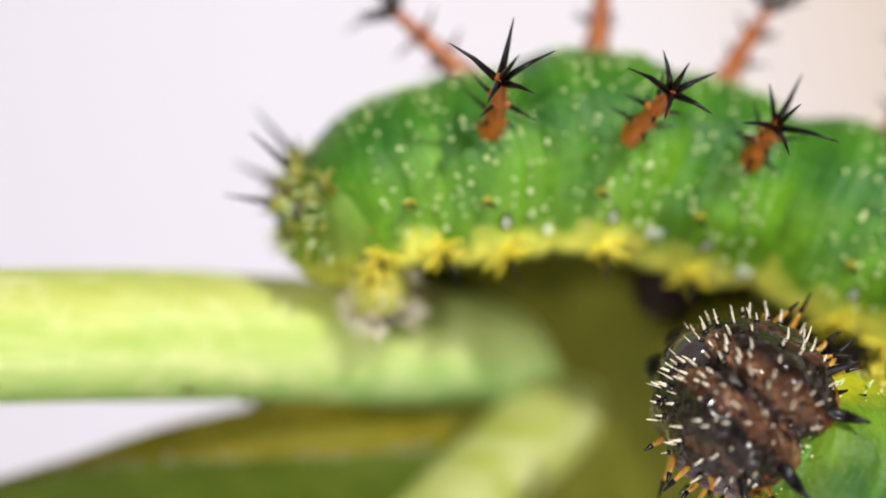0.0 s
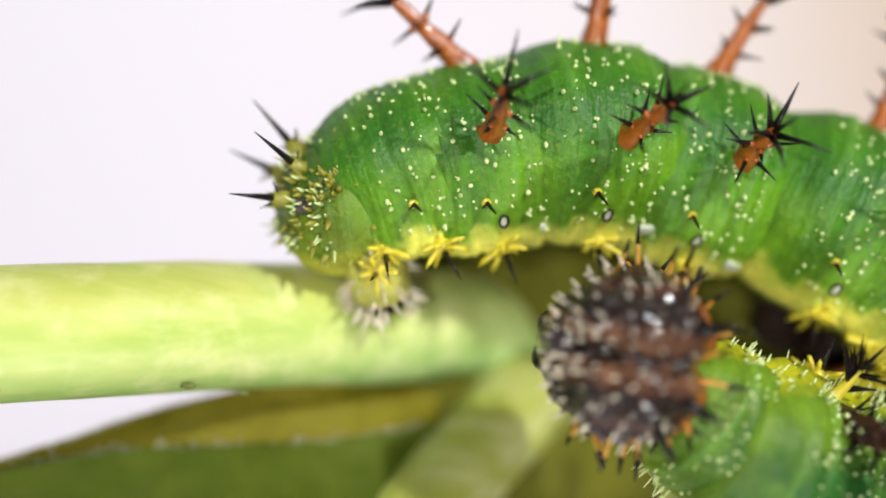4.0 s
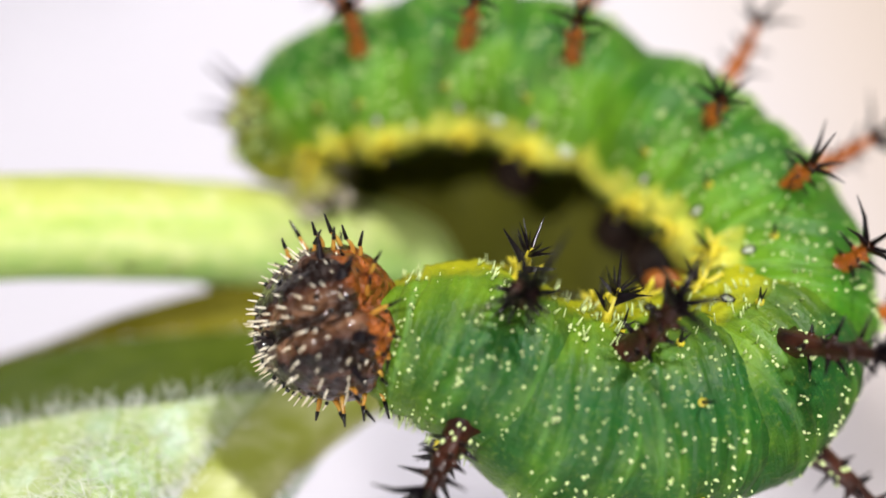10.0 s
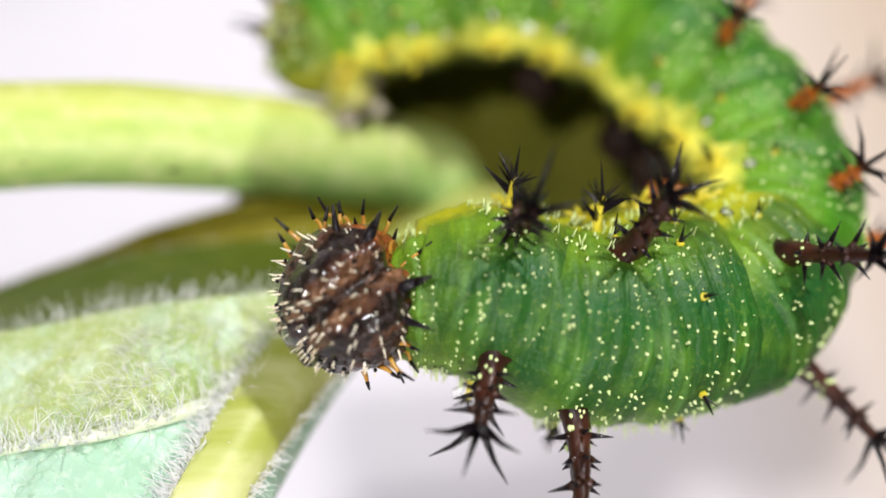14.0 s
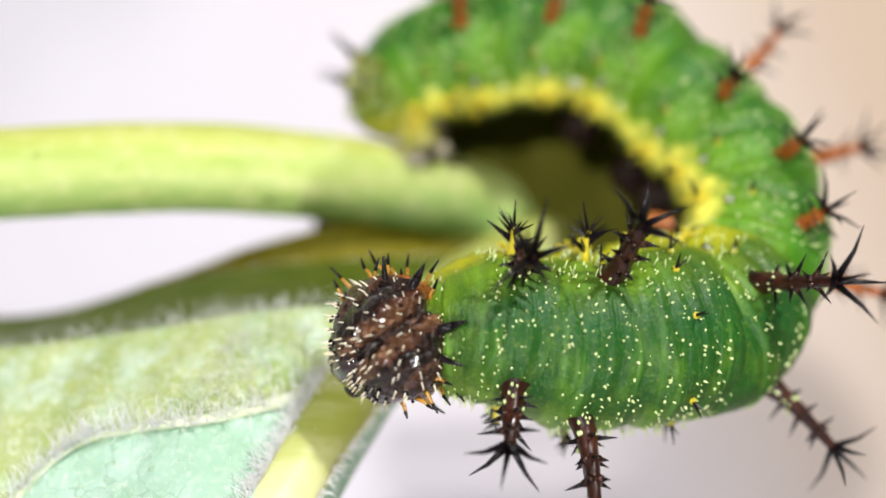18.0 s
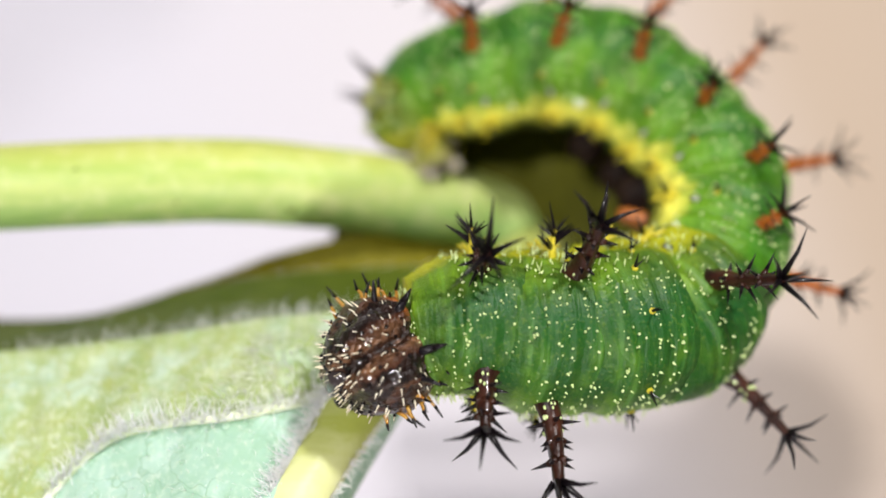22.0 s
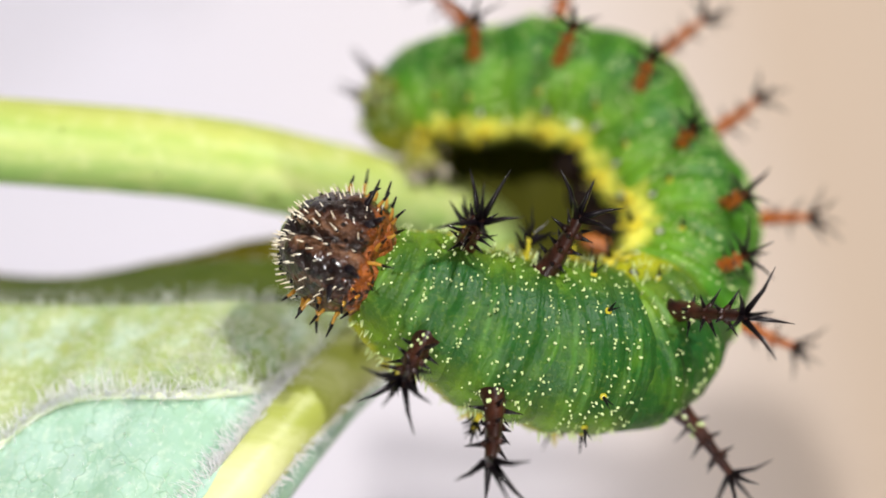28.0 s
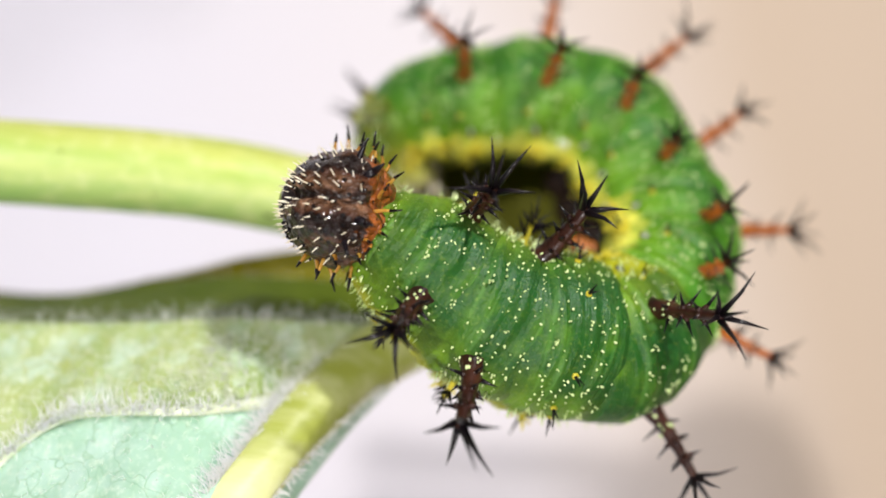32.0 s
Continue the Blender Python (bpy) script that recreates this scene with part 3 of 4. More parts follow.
def scolus_mesh(length, r, seed, stalk, warts, crown=1.0, count=5):
    """A branched spine along z: horny stalk, side thorns and a crown of long black ones."""
    rnd = random.Random(seed)
    bm = bmesh.new()
    lean = Vector((rnd.uniform(-0.12, 0.12), rnd.uniform(-0.12, 0.12), 0)) * length
    prof = [(-0.12, 1.3), (0.0, 1.22), (0.08, 1.05), (0.2, 0.92), (0.4, 0.78), (0.6, 0.66), (0.8, 0.54), (0.92, 0.52), (0.99, 0.40), (1.03, 0.18)]
    rod(bm, [lean * a * abs(a) + Vector((0, 0, a * length)) for a, _ in prof], [r * q for _, q in prof], 12, 0)
    for v in bm.verts:
        o = Vector((v.co.x, v.co.y, 0))
        v.co += o * 0.35 * noise.noise(v.co * 3.2 + Vector((seed, 0, 0)))
    tip = lean + Vector((0, 0, length))
    turn = rnd.uniform(0, 6)
    for k in range(count):
        a = turn + 2 * math.pi * k / count + rnd.uniform(-0.25, 0.25)
        up = rnd.uniform(0.25, 0.9) if count > 3 else rnd.uniform(0.0, 0.35)
        d = Vector((math.cos(a), math.sin(a), up)).normalized()
        ln = rnd.uniform(1.1, 2.0) * crown
        base = tip + Vector((math.cos(a), math.sin(a), 0)) * r * 0.4 - Vector((0, 0, 0.1))
        cone(bm, base, base + d * ln, r * 0.36, 0.012, 6, 1, 2, Vector((0, 0, 0.07 * ln)))
    cone(bm, tip - Vector((0, 0, 0.1)), tip + Vector((rnd.uniform(-0.3, 0.3), rnd.uniform(-0.3, 0.3), 1.0)) * rnd.uniform(1.3, 1.9) * (crown if count > 3 else 1.15), r * 0.34, 0.012, 6, 1, 2)
    for h, n in (((0.25, 5), (0.48, 5), (0.72, 5)) if warts else ((0.3, 4), (0.62, 4))):
        turn = rnd.uniform(0, 6)
        for k in range(n):
            a = turn + 2 * math.pi * k / n + rnd.uniform(-0.3, 0.3)
            d = Vector((math.cos(a), math.sin(a), rnd.uniform(0.1, 0.5))).normalized()
            base = lean * h * h + Vector((0, 0, h * length)) + Vector((math.cos(a), math.sin(a), 0)) * r * 0.6
            ln = rnd.uniform(0.4, 1.0)
            cone(bm, base - d * 0.1, base + d * 0.16, r * 0.46, r * 0.24, 7, 0)
            cone(bm, base + d * 0.1, base + d * ln, r * 0.25, 0.01, 6, 1)
    for k in range(warts):
        a, h = rnd.uniform(0, 6.3), rnd.uniform(0.0, 0.35)
        blob(bm, Vector((math.cos(a) * r * 0.98, math.sin(a) * r * 0.98, h * length)), rnd.uniform(0.045, 0.08), (1, 1, 1.5), mat=2)
    me = bpy.data.meshes.new("branched_spine")
    bm.transform(Matrix.Scale(MM, 4))
    bm.to_mesh(me)
    bm.free()
    for q in (stalk, BLACK, CREAM):
        me.materials.append(q)
    me.polygons.foreach_set("use_smooth", [True] * len(me.polygons))
    return me


def star_mesh(seed):
    """A low yellow wart with short thorns, one of them black."""
    rnd = random.Random(seed)
    bm = bmesh.new()
    bmesh.ops.create_icosphere(bm, subdivisions=4, radius=0.24)
    dirs = [Vector((math.cos(a), math.sin(a), rnd.uniform(0.2, 0.9))).normalized() for a in (2 * math.pi * k / 8 + rnd.uniform(-0.2, 0.2) for k in range(8))]
    reach = [rnd.uniform(0.35, 0.75) for _ in dirs]
    for v in bm.verts:
        d = v.co.normalized()
        grow = max(max(0, (d.dot(q) - 0.962) / 0.038) ** 2.0 * r for q, r in zip(dirs, reach))
        v.co += d * grow + Vector((0, 0, 0.12))
    cone(bm, (0, 0, 0.4), (rnd.uniform(-0.2, 0.2), rnd.uniform(-0.2, 0.2), 1.3), 0.09, 0.012, 6, 1)
    me = bpy.data.meshes.new("yellow_wart")
    bm.transform(Matrix.Scale(MM, 4))
    bm.to_mesh(me)
    bm.free()
    for q in (YELLOW, BLACK):
        me.materials.append(q)
    me.polygons.foreach_set("use_smooth", [True] * len(me.polygons))
    return me


def side_spine_mesh(length, r, seed, reach):
    """A short yellow spine whose thorns grow out of its stalk in one shell."""
    rnd = random.Random(seed)
    bm = bmesh.new()
    prof = [(-0.15, 1.2), (0.0, 1.1), (0.3, 0.9), (0.5, 0.8), (0.75, 0.72), (0.9, 0.7), (1.0, 0.45)]
    rod(bm, [Vector((0, 0, a * length)) for a, _ in prof], [r * q for _, q in prof], 10, 0)
    bm.normal_update()
    grow = [f for f in bm.faces if len(f.verts) == 4 and f.calc_center_median().z > 0.35 * length and rnd.random() < 0.3] + [f for f in bm.faces if len(f.verts) > 4 and f.calc_center_median().z > 0.9 * length]
    for f in bmesh.ops.extrude_discrete_faces(bm, faces=grow)["faces"]:
        top = len(f.verts) > 4
        c, d = f.calc_center_median(), (f.normal + Vector((0, 0, 0.6)) + Vector((rnd.gauss(0, 0.2), rnd.gauss(0, 0.2), 0))).normalized()
        out = d * reach * rnd.uniform(0.7, 1.3) * (1.3 if top else 1)
        for v in f.verts:
            v.co = c + (v.co - c) * 0.12 + out
            for g in v.link_faces:
                g.material_index = 1
    me = bpy.data.meshes.new("side_spine")
    bm.transform(Matrix.Scale(MM, 4))
    bm.to_mesh(me)
    bm.free()
    for q in (YELLOW, BLACK):
        me.materials.append(q)
    return me


def thorn_mesh():
    bm = bmesh.new()
    blob(bm, (0, 0, 0), 0.15, (1, 1, 0.7), mat=0)
    cone(bm, (0, 0, 0), (0.1, 0, 0.75), 0.075, 0.015, 6, 1)
    cone(bm, (0.05, 0, 0), (-0.22, 0.05, 0.45), 0.06, 0.012, 6, 1)
    me = bpy.data.meshes.new("short_thorn")
    bm.transform(Matrix.Scale(MM, 4))
    bm.to_mesh(me)
    bm.free()
    for q in (YELLOW, BLACK):
        me.materials.append(q)
    return me


def spiracle_mesh():
    """An oval breathing hole: pale disc in a black rim."""
    bm = bmesh.new()
    n = 20
    for k in range(n):
        a, b = 2 * math.pi * k / n, 2 * math.pi * (k + 1) / n
        p = Vector((0.12 * math.cos(a), 0.21 * math.sin(a), 0.03))
        q = Vector((0.12 * math.cos(b), 0.21 * math.sin(b), 0.03))
        cone(bm, p, q, 0.035, 0.035, 6, 1)
    blob(bm, (0, 0, 0.0), 0.12, (0.95, 1.6, 0.3), mat=0, sub=2)
    me = bpy.data.meshes.new("spiracle")
    bm.transform(Matrix.Scale(MM, 4))
    bm.to_mesh(me)
    bm.free()
    for q in (PALE, BLACK):
        me.materials.append(q)
    return me


def around(R, ang, x=0.0, lift=0.0):
    """Place and turn on a ring: ang from the back (0), positive to the left side."""
    d = Vector((0, math.sin(radians(ang)), math.cos(radians(ang))))
    z = d
    xx = Vector((1, 0, 0))
    rot = Matrix((xx, z.cross(xx), z)).transposed()
    return d * (R + lift) + Vector((x, 0, 0)), rot


SPIRACLE, THORN = spiracle_mesh(), thorn_mesh()
STARS = [star_mesh(s) for s in (1, 2, 3)]
caterpillar = tagged(new("caterpillar"), "green spiny caterpillar curled round a petiole", "caterpillar")


SPREAD = dict(t2=52, t3=50, a2=36)
# How much lower on the side, in degrees, and further forward, in millimetres, the spine of the near row stands.
SHIFT = dict(a2=(17, 0.1), a3=(6, 0.2), a4=(4, 0.9), a5=(5, 0.75), a6=(9, 0.5), a7=(15, 0.3), a8=(6, 0.1))
NEAR = dict(a3=0.45, a4=0.45, a5=0.55, a6=0.66, a7=0.74, a8=0.74)
TILT = dict(t2=42, t3=16)


def ring(key, R, L, front, back, mat, seed, spine=None, length=0.0, girth=0.3, label="", star=True, dots=80, proleg=False, band=True):
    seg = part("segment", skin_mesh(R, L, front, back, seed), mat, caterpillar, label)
    rnd = random.Random(seed * 13 + 1)
    if spine:
        for side in (1, -1):
            wide = SPREAD.get(key, 33) + (0 if key not in TILT else 14 if side < 0 else -17)
            fore = rnd.uniform(-0.1, 0.2) + ((-0.6 if side < 0 else 0.3) if key == "t3" else 0)
            p, rot = around(R, wide * side, fore, -0.12)
            if side < 0 and key in SHIFT:
                p = around(R, (wide + SHIFT[key][0]) * side, fore + SHIFT[key][1], -0.12)[0]
                if key == "a2":
                    rot = around(R, (wide - 12) * side)[1]
            if side > 0 and key == "t3":
                p = around(R, (wide + 12) * side, fore, -0.12)[0]
            if side < 0:
                rot = rot @ Matrix.Rotation(radians(-TILT.get(key, 0)), 3, "X")
            elif key in TILT:
                rot = rot @ Matrix.Rotation(radians(-14), 3, "X")
            tip = 14 if key == "t2" else 0
            lean = Matrix.Rotation(radians(rnd.uniform(-9, 9) + tip - (44 if key == "a8" and side > 0 else -12 if key == "a6" and side > 0 else (15 if side < 0 else 6) if key == "t3" else 0)), 3, "Y")
            place("branched_spine", scolus_mesh(length * rnd.uniform(0.94, 1.06) * (NEAR.get(key, 1) if side < 0 else 1), girth * (0.85 if side < 0 and key in NEAR else 1), seed * 5 + side, spine, 16 if spine == BROWN else 0, (0.78 if side < 0 and key in NEAR else 1.02 if spine == BROWN else 0.95), 5), None, seg,
                  "dark brown branched spine" if spine == BROWN else "orange branched spine with black thorns", mm_pose(p, rot @ lean))
    for side in (1, -1):
        if star:
            p, rot = around(R, 112 * side, rnd.uniform(-0.2, 0.2), 0.0)
            place("side_wart", STARS[seed % 3], None, seg, "", mm_pose(p, rot @ Matrix.Rotation(rnd.uniform(0, 6), 3, "Z")))
            p, rot = around(R, 78 * side, -0.3, 0.0)
            place("short_thorn", THORN, None, seg, "", mm_pose(p, rot))
        if mat == GREEN and band:
            # Glint on the side band, modelled as a whitish patch.
            bm = bmesh.new()
            blob(bm, (0, 0, 0), 0.28, (1.3, 0.8, 0.3), mat=0, sub=3)
            p, rot = around(R, 104 * side, 0.42 * L, -0.04)
            part("pale_wart", bm, PALE, seg, "whitish patch standing in for a glint on the side band", mm_pose(p, rot))
        if key == "a1":
            for ang in (28, 60):
                p, rot = around(R, ang * side, 0.1, 0.0)
                place("short_thorn", THORN, None, seg, "", mm_pose(p, rot))
        if key in ("t2", "t3"):
            p, rot = around(R, 88 * side, 0.1, -0.1)
            place("side_spine", side_spine_mesh(1.1 if side < 0 else 0.75, 0.17, seed * 3 + side, 0.85 if side < 0 else 0.45), None, seg, "yellow side spine with black thorns", mm_pose(p, rot))
        if band:
            p, rot = around(R, 92 * side, 0.15, 0.02)
            place("spiracle", SPIRACLE, None, seg, "", mm_pose(p, rot))
        if proleg:
            p, rot = around(R * 0.92, 152 * side, 0.0, -0.3)
            bm = bmesh.new()
            rod(bm, [Vector((0, 0, h)) for h in (-0.2, 0.3, 0.8, 1.2, 1.5, 1.65)], [q * (0.45 if key == "a3" else 1) for q in (1.05, 0.95, 0.85, 0.8, 0.62, 0.3)], 16, 0)
            part("proleg", bm, LEGORANGE if key == "a3" else LEGBROWN, seg, "stubby orange proleg" if key == "a3" else "stubby brown proleg", mm_pose(p, rot))
    # Pale granules in cross rows and strewn between them.
    bm = bmesh.new()
    rows = (-0.30, -0.18, -0.02, 0.12, 0.26, 0.38)
    for k in range(int(dots * (2.1 if mat == FRONT_GREEN else 2.5))):
        s = rnd.uniform(-0.45, 0.45) if rnd.random() < 0.3 else rnd.choice(rows) + rnd.gauss(0, 0.018)
        ang = rnd.uniform(-118, 118)
        e = front if s > 0 else back
        r = R * (1 + (e - 1) * min(1, abs(s) * 1.25) ** 1.5)
        p, rot = around(r, ang, s * L, 0.0)
        w = rnd.choice((0.026, 0.032, 0.038, 0.044, 0.052, 0.060)) * (1.0 if mat == FRONT_GREEN else 1.22)
        q = Vector((rnd.gauss(0, 0.3), rnd.gauss(0, 0.3), 1)).normalized()
        if mat == FRONT_GREEN and 62 < abs(ang) < 118 and rnd.random() < 0.55:
            cone(bm, p, p + rot @ Vector((rnd.gauss(0, 0.06), rnd.gauss(0, 0.06), rnd.uniform(0.18, 0.42))), w * 0.95, 0.012, 6, 0, 2)
        elif rnd.random() < 0.6:
            cone(bm, p - rot @ q * 0.03, p + rot @ q * w * 0.9, w, w * 0.72, 7, 0, 1)
            cone(bm, p + rot @ q * w * 0.85, p + rot @ q * w * rnd.uniform(1.5, 2.3), w * 0.72, w * 0.15, 7, 0, 2)
        else:
            blob(bm, p, w, (rnd.uniform(0.8, 1.2), rnd.uniform(0.9, 1.5), rnd.uniform(0.8, 1.2)), rot, 0)
    g = part("granulation", bm, CREAM, seg, "pale yellow skin granules")
    tagged(g, kind="stuff")
    SEG[key] = seg
    return seg


SEG = {}
ring("a9", 2.55, 3.0, 0.98, 0.80, GREEN, 2, None, dots=60, band=False, label="green hind segment with cream granules")
ring("a8", 2.75, 3.3, 1.02, 0.92, GREEN, 3, ORANGE, 3.05, 0.36, "green body segment with orange spines")
ring("a7", 2.95, 3.3, 1.0, 0.98, GREEN, 4, ORANGE, 3.0, 0.36, "green body segment with orange spines")
ring("a6", 3.0, 3.3, 1.0, 1.0, GREEN, 5, ORANGE, 2.75, 0.35, "green body segment with orange spines", proleg=True)
ring("a5", 3.0, 3.4, 1.0, 1.0, GREEN, 6, ORANGE, 2.65, 0.34, "green body segment with orange spines", proleg=True)
ring("a4", 3.05, 3.4, 1.0, 1.0, GREEN, 7, ORANGE, 2.65, 0.34, "green body segment with orange spines", proleg=True)
ring("a3", 3.1, 3.6, 1.0, 1.0, GREEN, 8, ORANGE, 2.65, 0.34, "green body segment with orange spines", proleg=True)
ring("a2", 3.2, 3.6, 1.0, 1.0, FRONT_GREEN, 9, BROWN, 3.4, 0.36, "bright green segment with dark brown spines", dots=110)
ring("a1", 3.25, 3.4, 0.98, 1.0, FRONT_GREEN, 10, None, dots=130, label="bright green folded segment with cream granules")
ring("t3", 3.05, 3.4, 0.94, 1.02, FRONT_GREEN, 11, BROWN, 2.9, 0.42, "bright green segment with dark brown spines", dots=130, band=False)
ring("t2", 2.65, 3.2, 0.86, 1.06, FRONT_GREEN, 12, BROWN, 2.4, 0.40, "bright green segment with dark brown spines", dots=110, band=False)
ring("t1", 2.1, 2.2, 0.74, 1.10, FRONT_GREEN, 13, None, dots=70, star=False, band=False, label="narrow green neck segment")
for key, side in (("t3", 1), ("t3", -1), ("t2", 1), ("t2", -1), ("t1", 1), ("t1", -1)):
    bm = bmesh.new()
    cone(bm, (0, 0, -0.4), (0.25, 0, 0.7), 0.5, 0.34, 12, 0, 2)
    cone(bm, (0.25, 0, 0.7), (0.8, 0, 1.3), 0.34, 0.18, 10, 0, 2)
    cone(bm, (0.8, 0, 1.3), (1.25, 0, 1.35), 0.16, 0.02, 8, 1, 2)
    R = {"t3": 2.7, "t2": 2.25, "t1": 1.7}[key]
    p, rot = around(R, 158 * side, 0.1, 0)
    part("leg", bm, [LEGORANGE, BLACK], SEG[key], "short orange jointed leg", mm_pose(p, rot))


def tail():
    """Last segment: rough yellow-green plate with small thorns, and two claspers."""
    rnd = random.Random(77)
    bm = bmesh.new()
    bmesh.ops.create_uvsphere(bm, u_segments=36, v_segments=24, radius=1.0)
    for v in bm.verts:
        v.co = Vector((v.co.x * 1.9, v.co.y * 2.05, v.co.z * 1.95 + (0.25 if v.co.x < 0 else 0) * v.co.x))
        v.co += v.normal * 0.12 * noise.noise(v.co * 1.6)
    seg = part("segment", bm, TAIL_GREEN, caterpillar, "olive-yellow tail plate with dark thorns")
    bm = bmesh.new()
    for k in range(120):
        a, b = rnd.uniform(-2.4, 2.4), rnd.uniform(-0.3, 1.5)
        d = Vector((-math.cos(b) * math.cos(a * 0.6), math.sin(a) * 0.9, math.sin(b))).normalized()
        p = Vector((d.x * 1.88, d.y * 2.0, d.z * 1.92))
        cone(bm, p, p + (d + Vector((rnd.gauss(0, 0.25), rnd.gauss(0, 0.25), rnd.gauss(0, 0.25)))) * rnd.uniform(0.15, 0.4), 0.07, 0.01, 4, 0)
    for k in range(150):
        a, b = rnd.uniform(-3.1, 3.1), rnd.uniform(-0.5, 1.5)
        d = Vector((-math.cos(b) * math.cos(a * 0.7), math.sin(a) * 0.9, math.sin(b))).normalized()
        p = Vector((d.x * 1.85, d.y * 2.0, d.z * 1.9))
        cone(bm, p, p + (d + Vector((rnd.gauss(0, 0.2), rnd.gauss(0, 0.2), rnd.gauss(0, 0.2)))) * rnd.uniform(0.12, 0.45), rnd.uniform(0.08, 0.15), 0.012, 6, 1, 2)
    tagged(part("granulation", bm, [CREAM, OLIVE], seg, "pale and olive tail bristles"), kind="stuff")
    for side in (1, -1):
        for d, ln in ((Vector((-0.62, 0.35 * side, 0.95)), 2.0), (Vector((-1.05, 0.5 * side, 0.55)), 1.8)):
            bm = bmesh.new()
            d.normalize()
            b = Vector((d.x * 1.75, d.y * 1.9, d.z * 1.8))
            cone(bm, b - d * 0.2, b + d * 0.5, 0.32, 0.16, 9, 0, 2)
            cone(bm, b + d * 0.4, b + d * ln, 0.12, 0.012, 6, 1, 2)
            for k in range(5):
                a = rnd.uniform(0, 6.3)
                o = aim(d) @ Vector((math.cos(a), math.sin(a), 0.8))
                cone(bm, b + d * 0.25, b + d * 0.25 + o * rnd.uniform(0.3, 0.55), 0.06, 0.01, 5, rnd.choice((0, 1)))
            part("tail_spine", bm, [OLIVE, BLACK], seg, "black-tipped tail spine on a yellow wart")
        bm = bmesh.new()
        cone(bm, (0.6, 0.9 * side, -0.6), (0.7, 1.15 * side, -2.5), 0.95, 0.85, 16, 0, 3)
        cone(bm, (0.7, 1.15 * side, -2.5), (0.7, 1.1 * side, -2.95), 0.85, 0.45, 16, 1, 2)
        part("clasper", bm, [CLASP, LEGBROWN], seg, "pale yellow clasper gripping the petiole")
        bm = bmesh.new()
        for k in range(110):
            a = rnd.uniform(0, 6.3)
            p = Vector((0.68 + 0.85 * math.cos(a), 1.1 * side + 0.85 * math.sin(a), rnd.choice((-2.75, -2.6, -2.4, rnd.uniform(-2.8, -1.2)))))
            cone(bm, p, p + Vector((math.cos(a), math.sin(a), -0.5)) * rnd.uniform(0.2, 0.55), 0.05, 0.008, 4, 0)
        tagged(part("clasper_fringe", bm, WHITE, seg, "short pale bristles on the clasper"), kind="stuff")
    for j, (ang, x) in enumerate(((108, 0.9), (-108, 0.9))):
        p, rot = around(1.95, ang, x, -0.1)
        place("side_wart", STARS[j % 3], None, seg, "", mm_pose(p, rot))
    for side in (1, -1):
        place("side_wart", STARS[1], None, seg, "", mm_pose((0.65, 1.75 * side, -1.3), aim((-0.2, side, 0.2))))
        bm = bmesh.new()
        blob(bm, (-1.0, 1.25 * side, 0.75), 0.34, (1, 1, 0.8), mat=0, sub=2)
        part("pale_wart", bm, [GLOSS], seg, "glossy dark wart on the tail")
    SEG["a10"] = seg


tail()


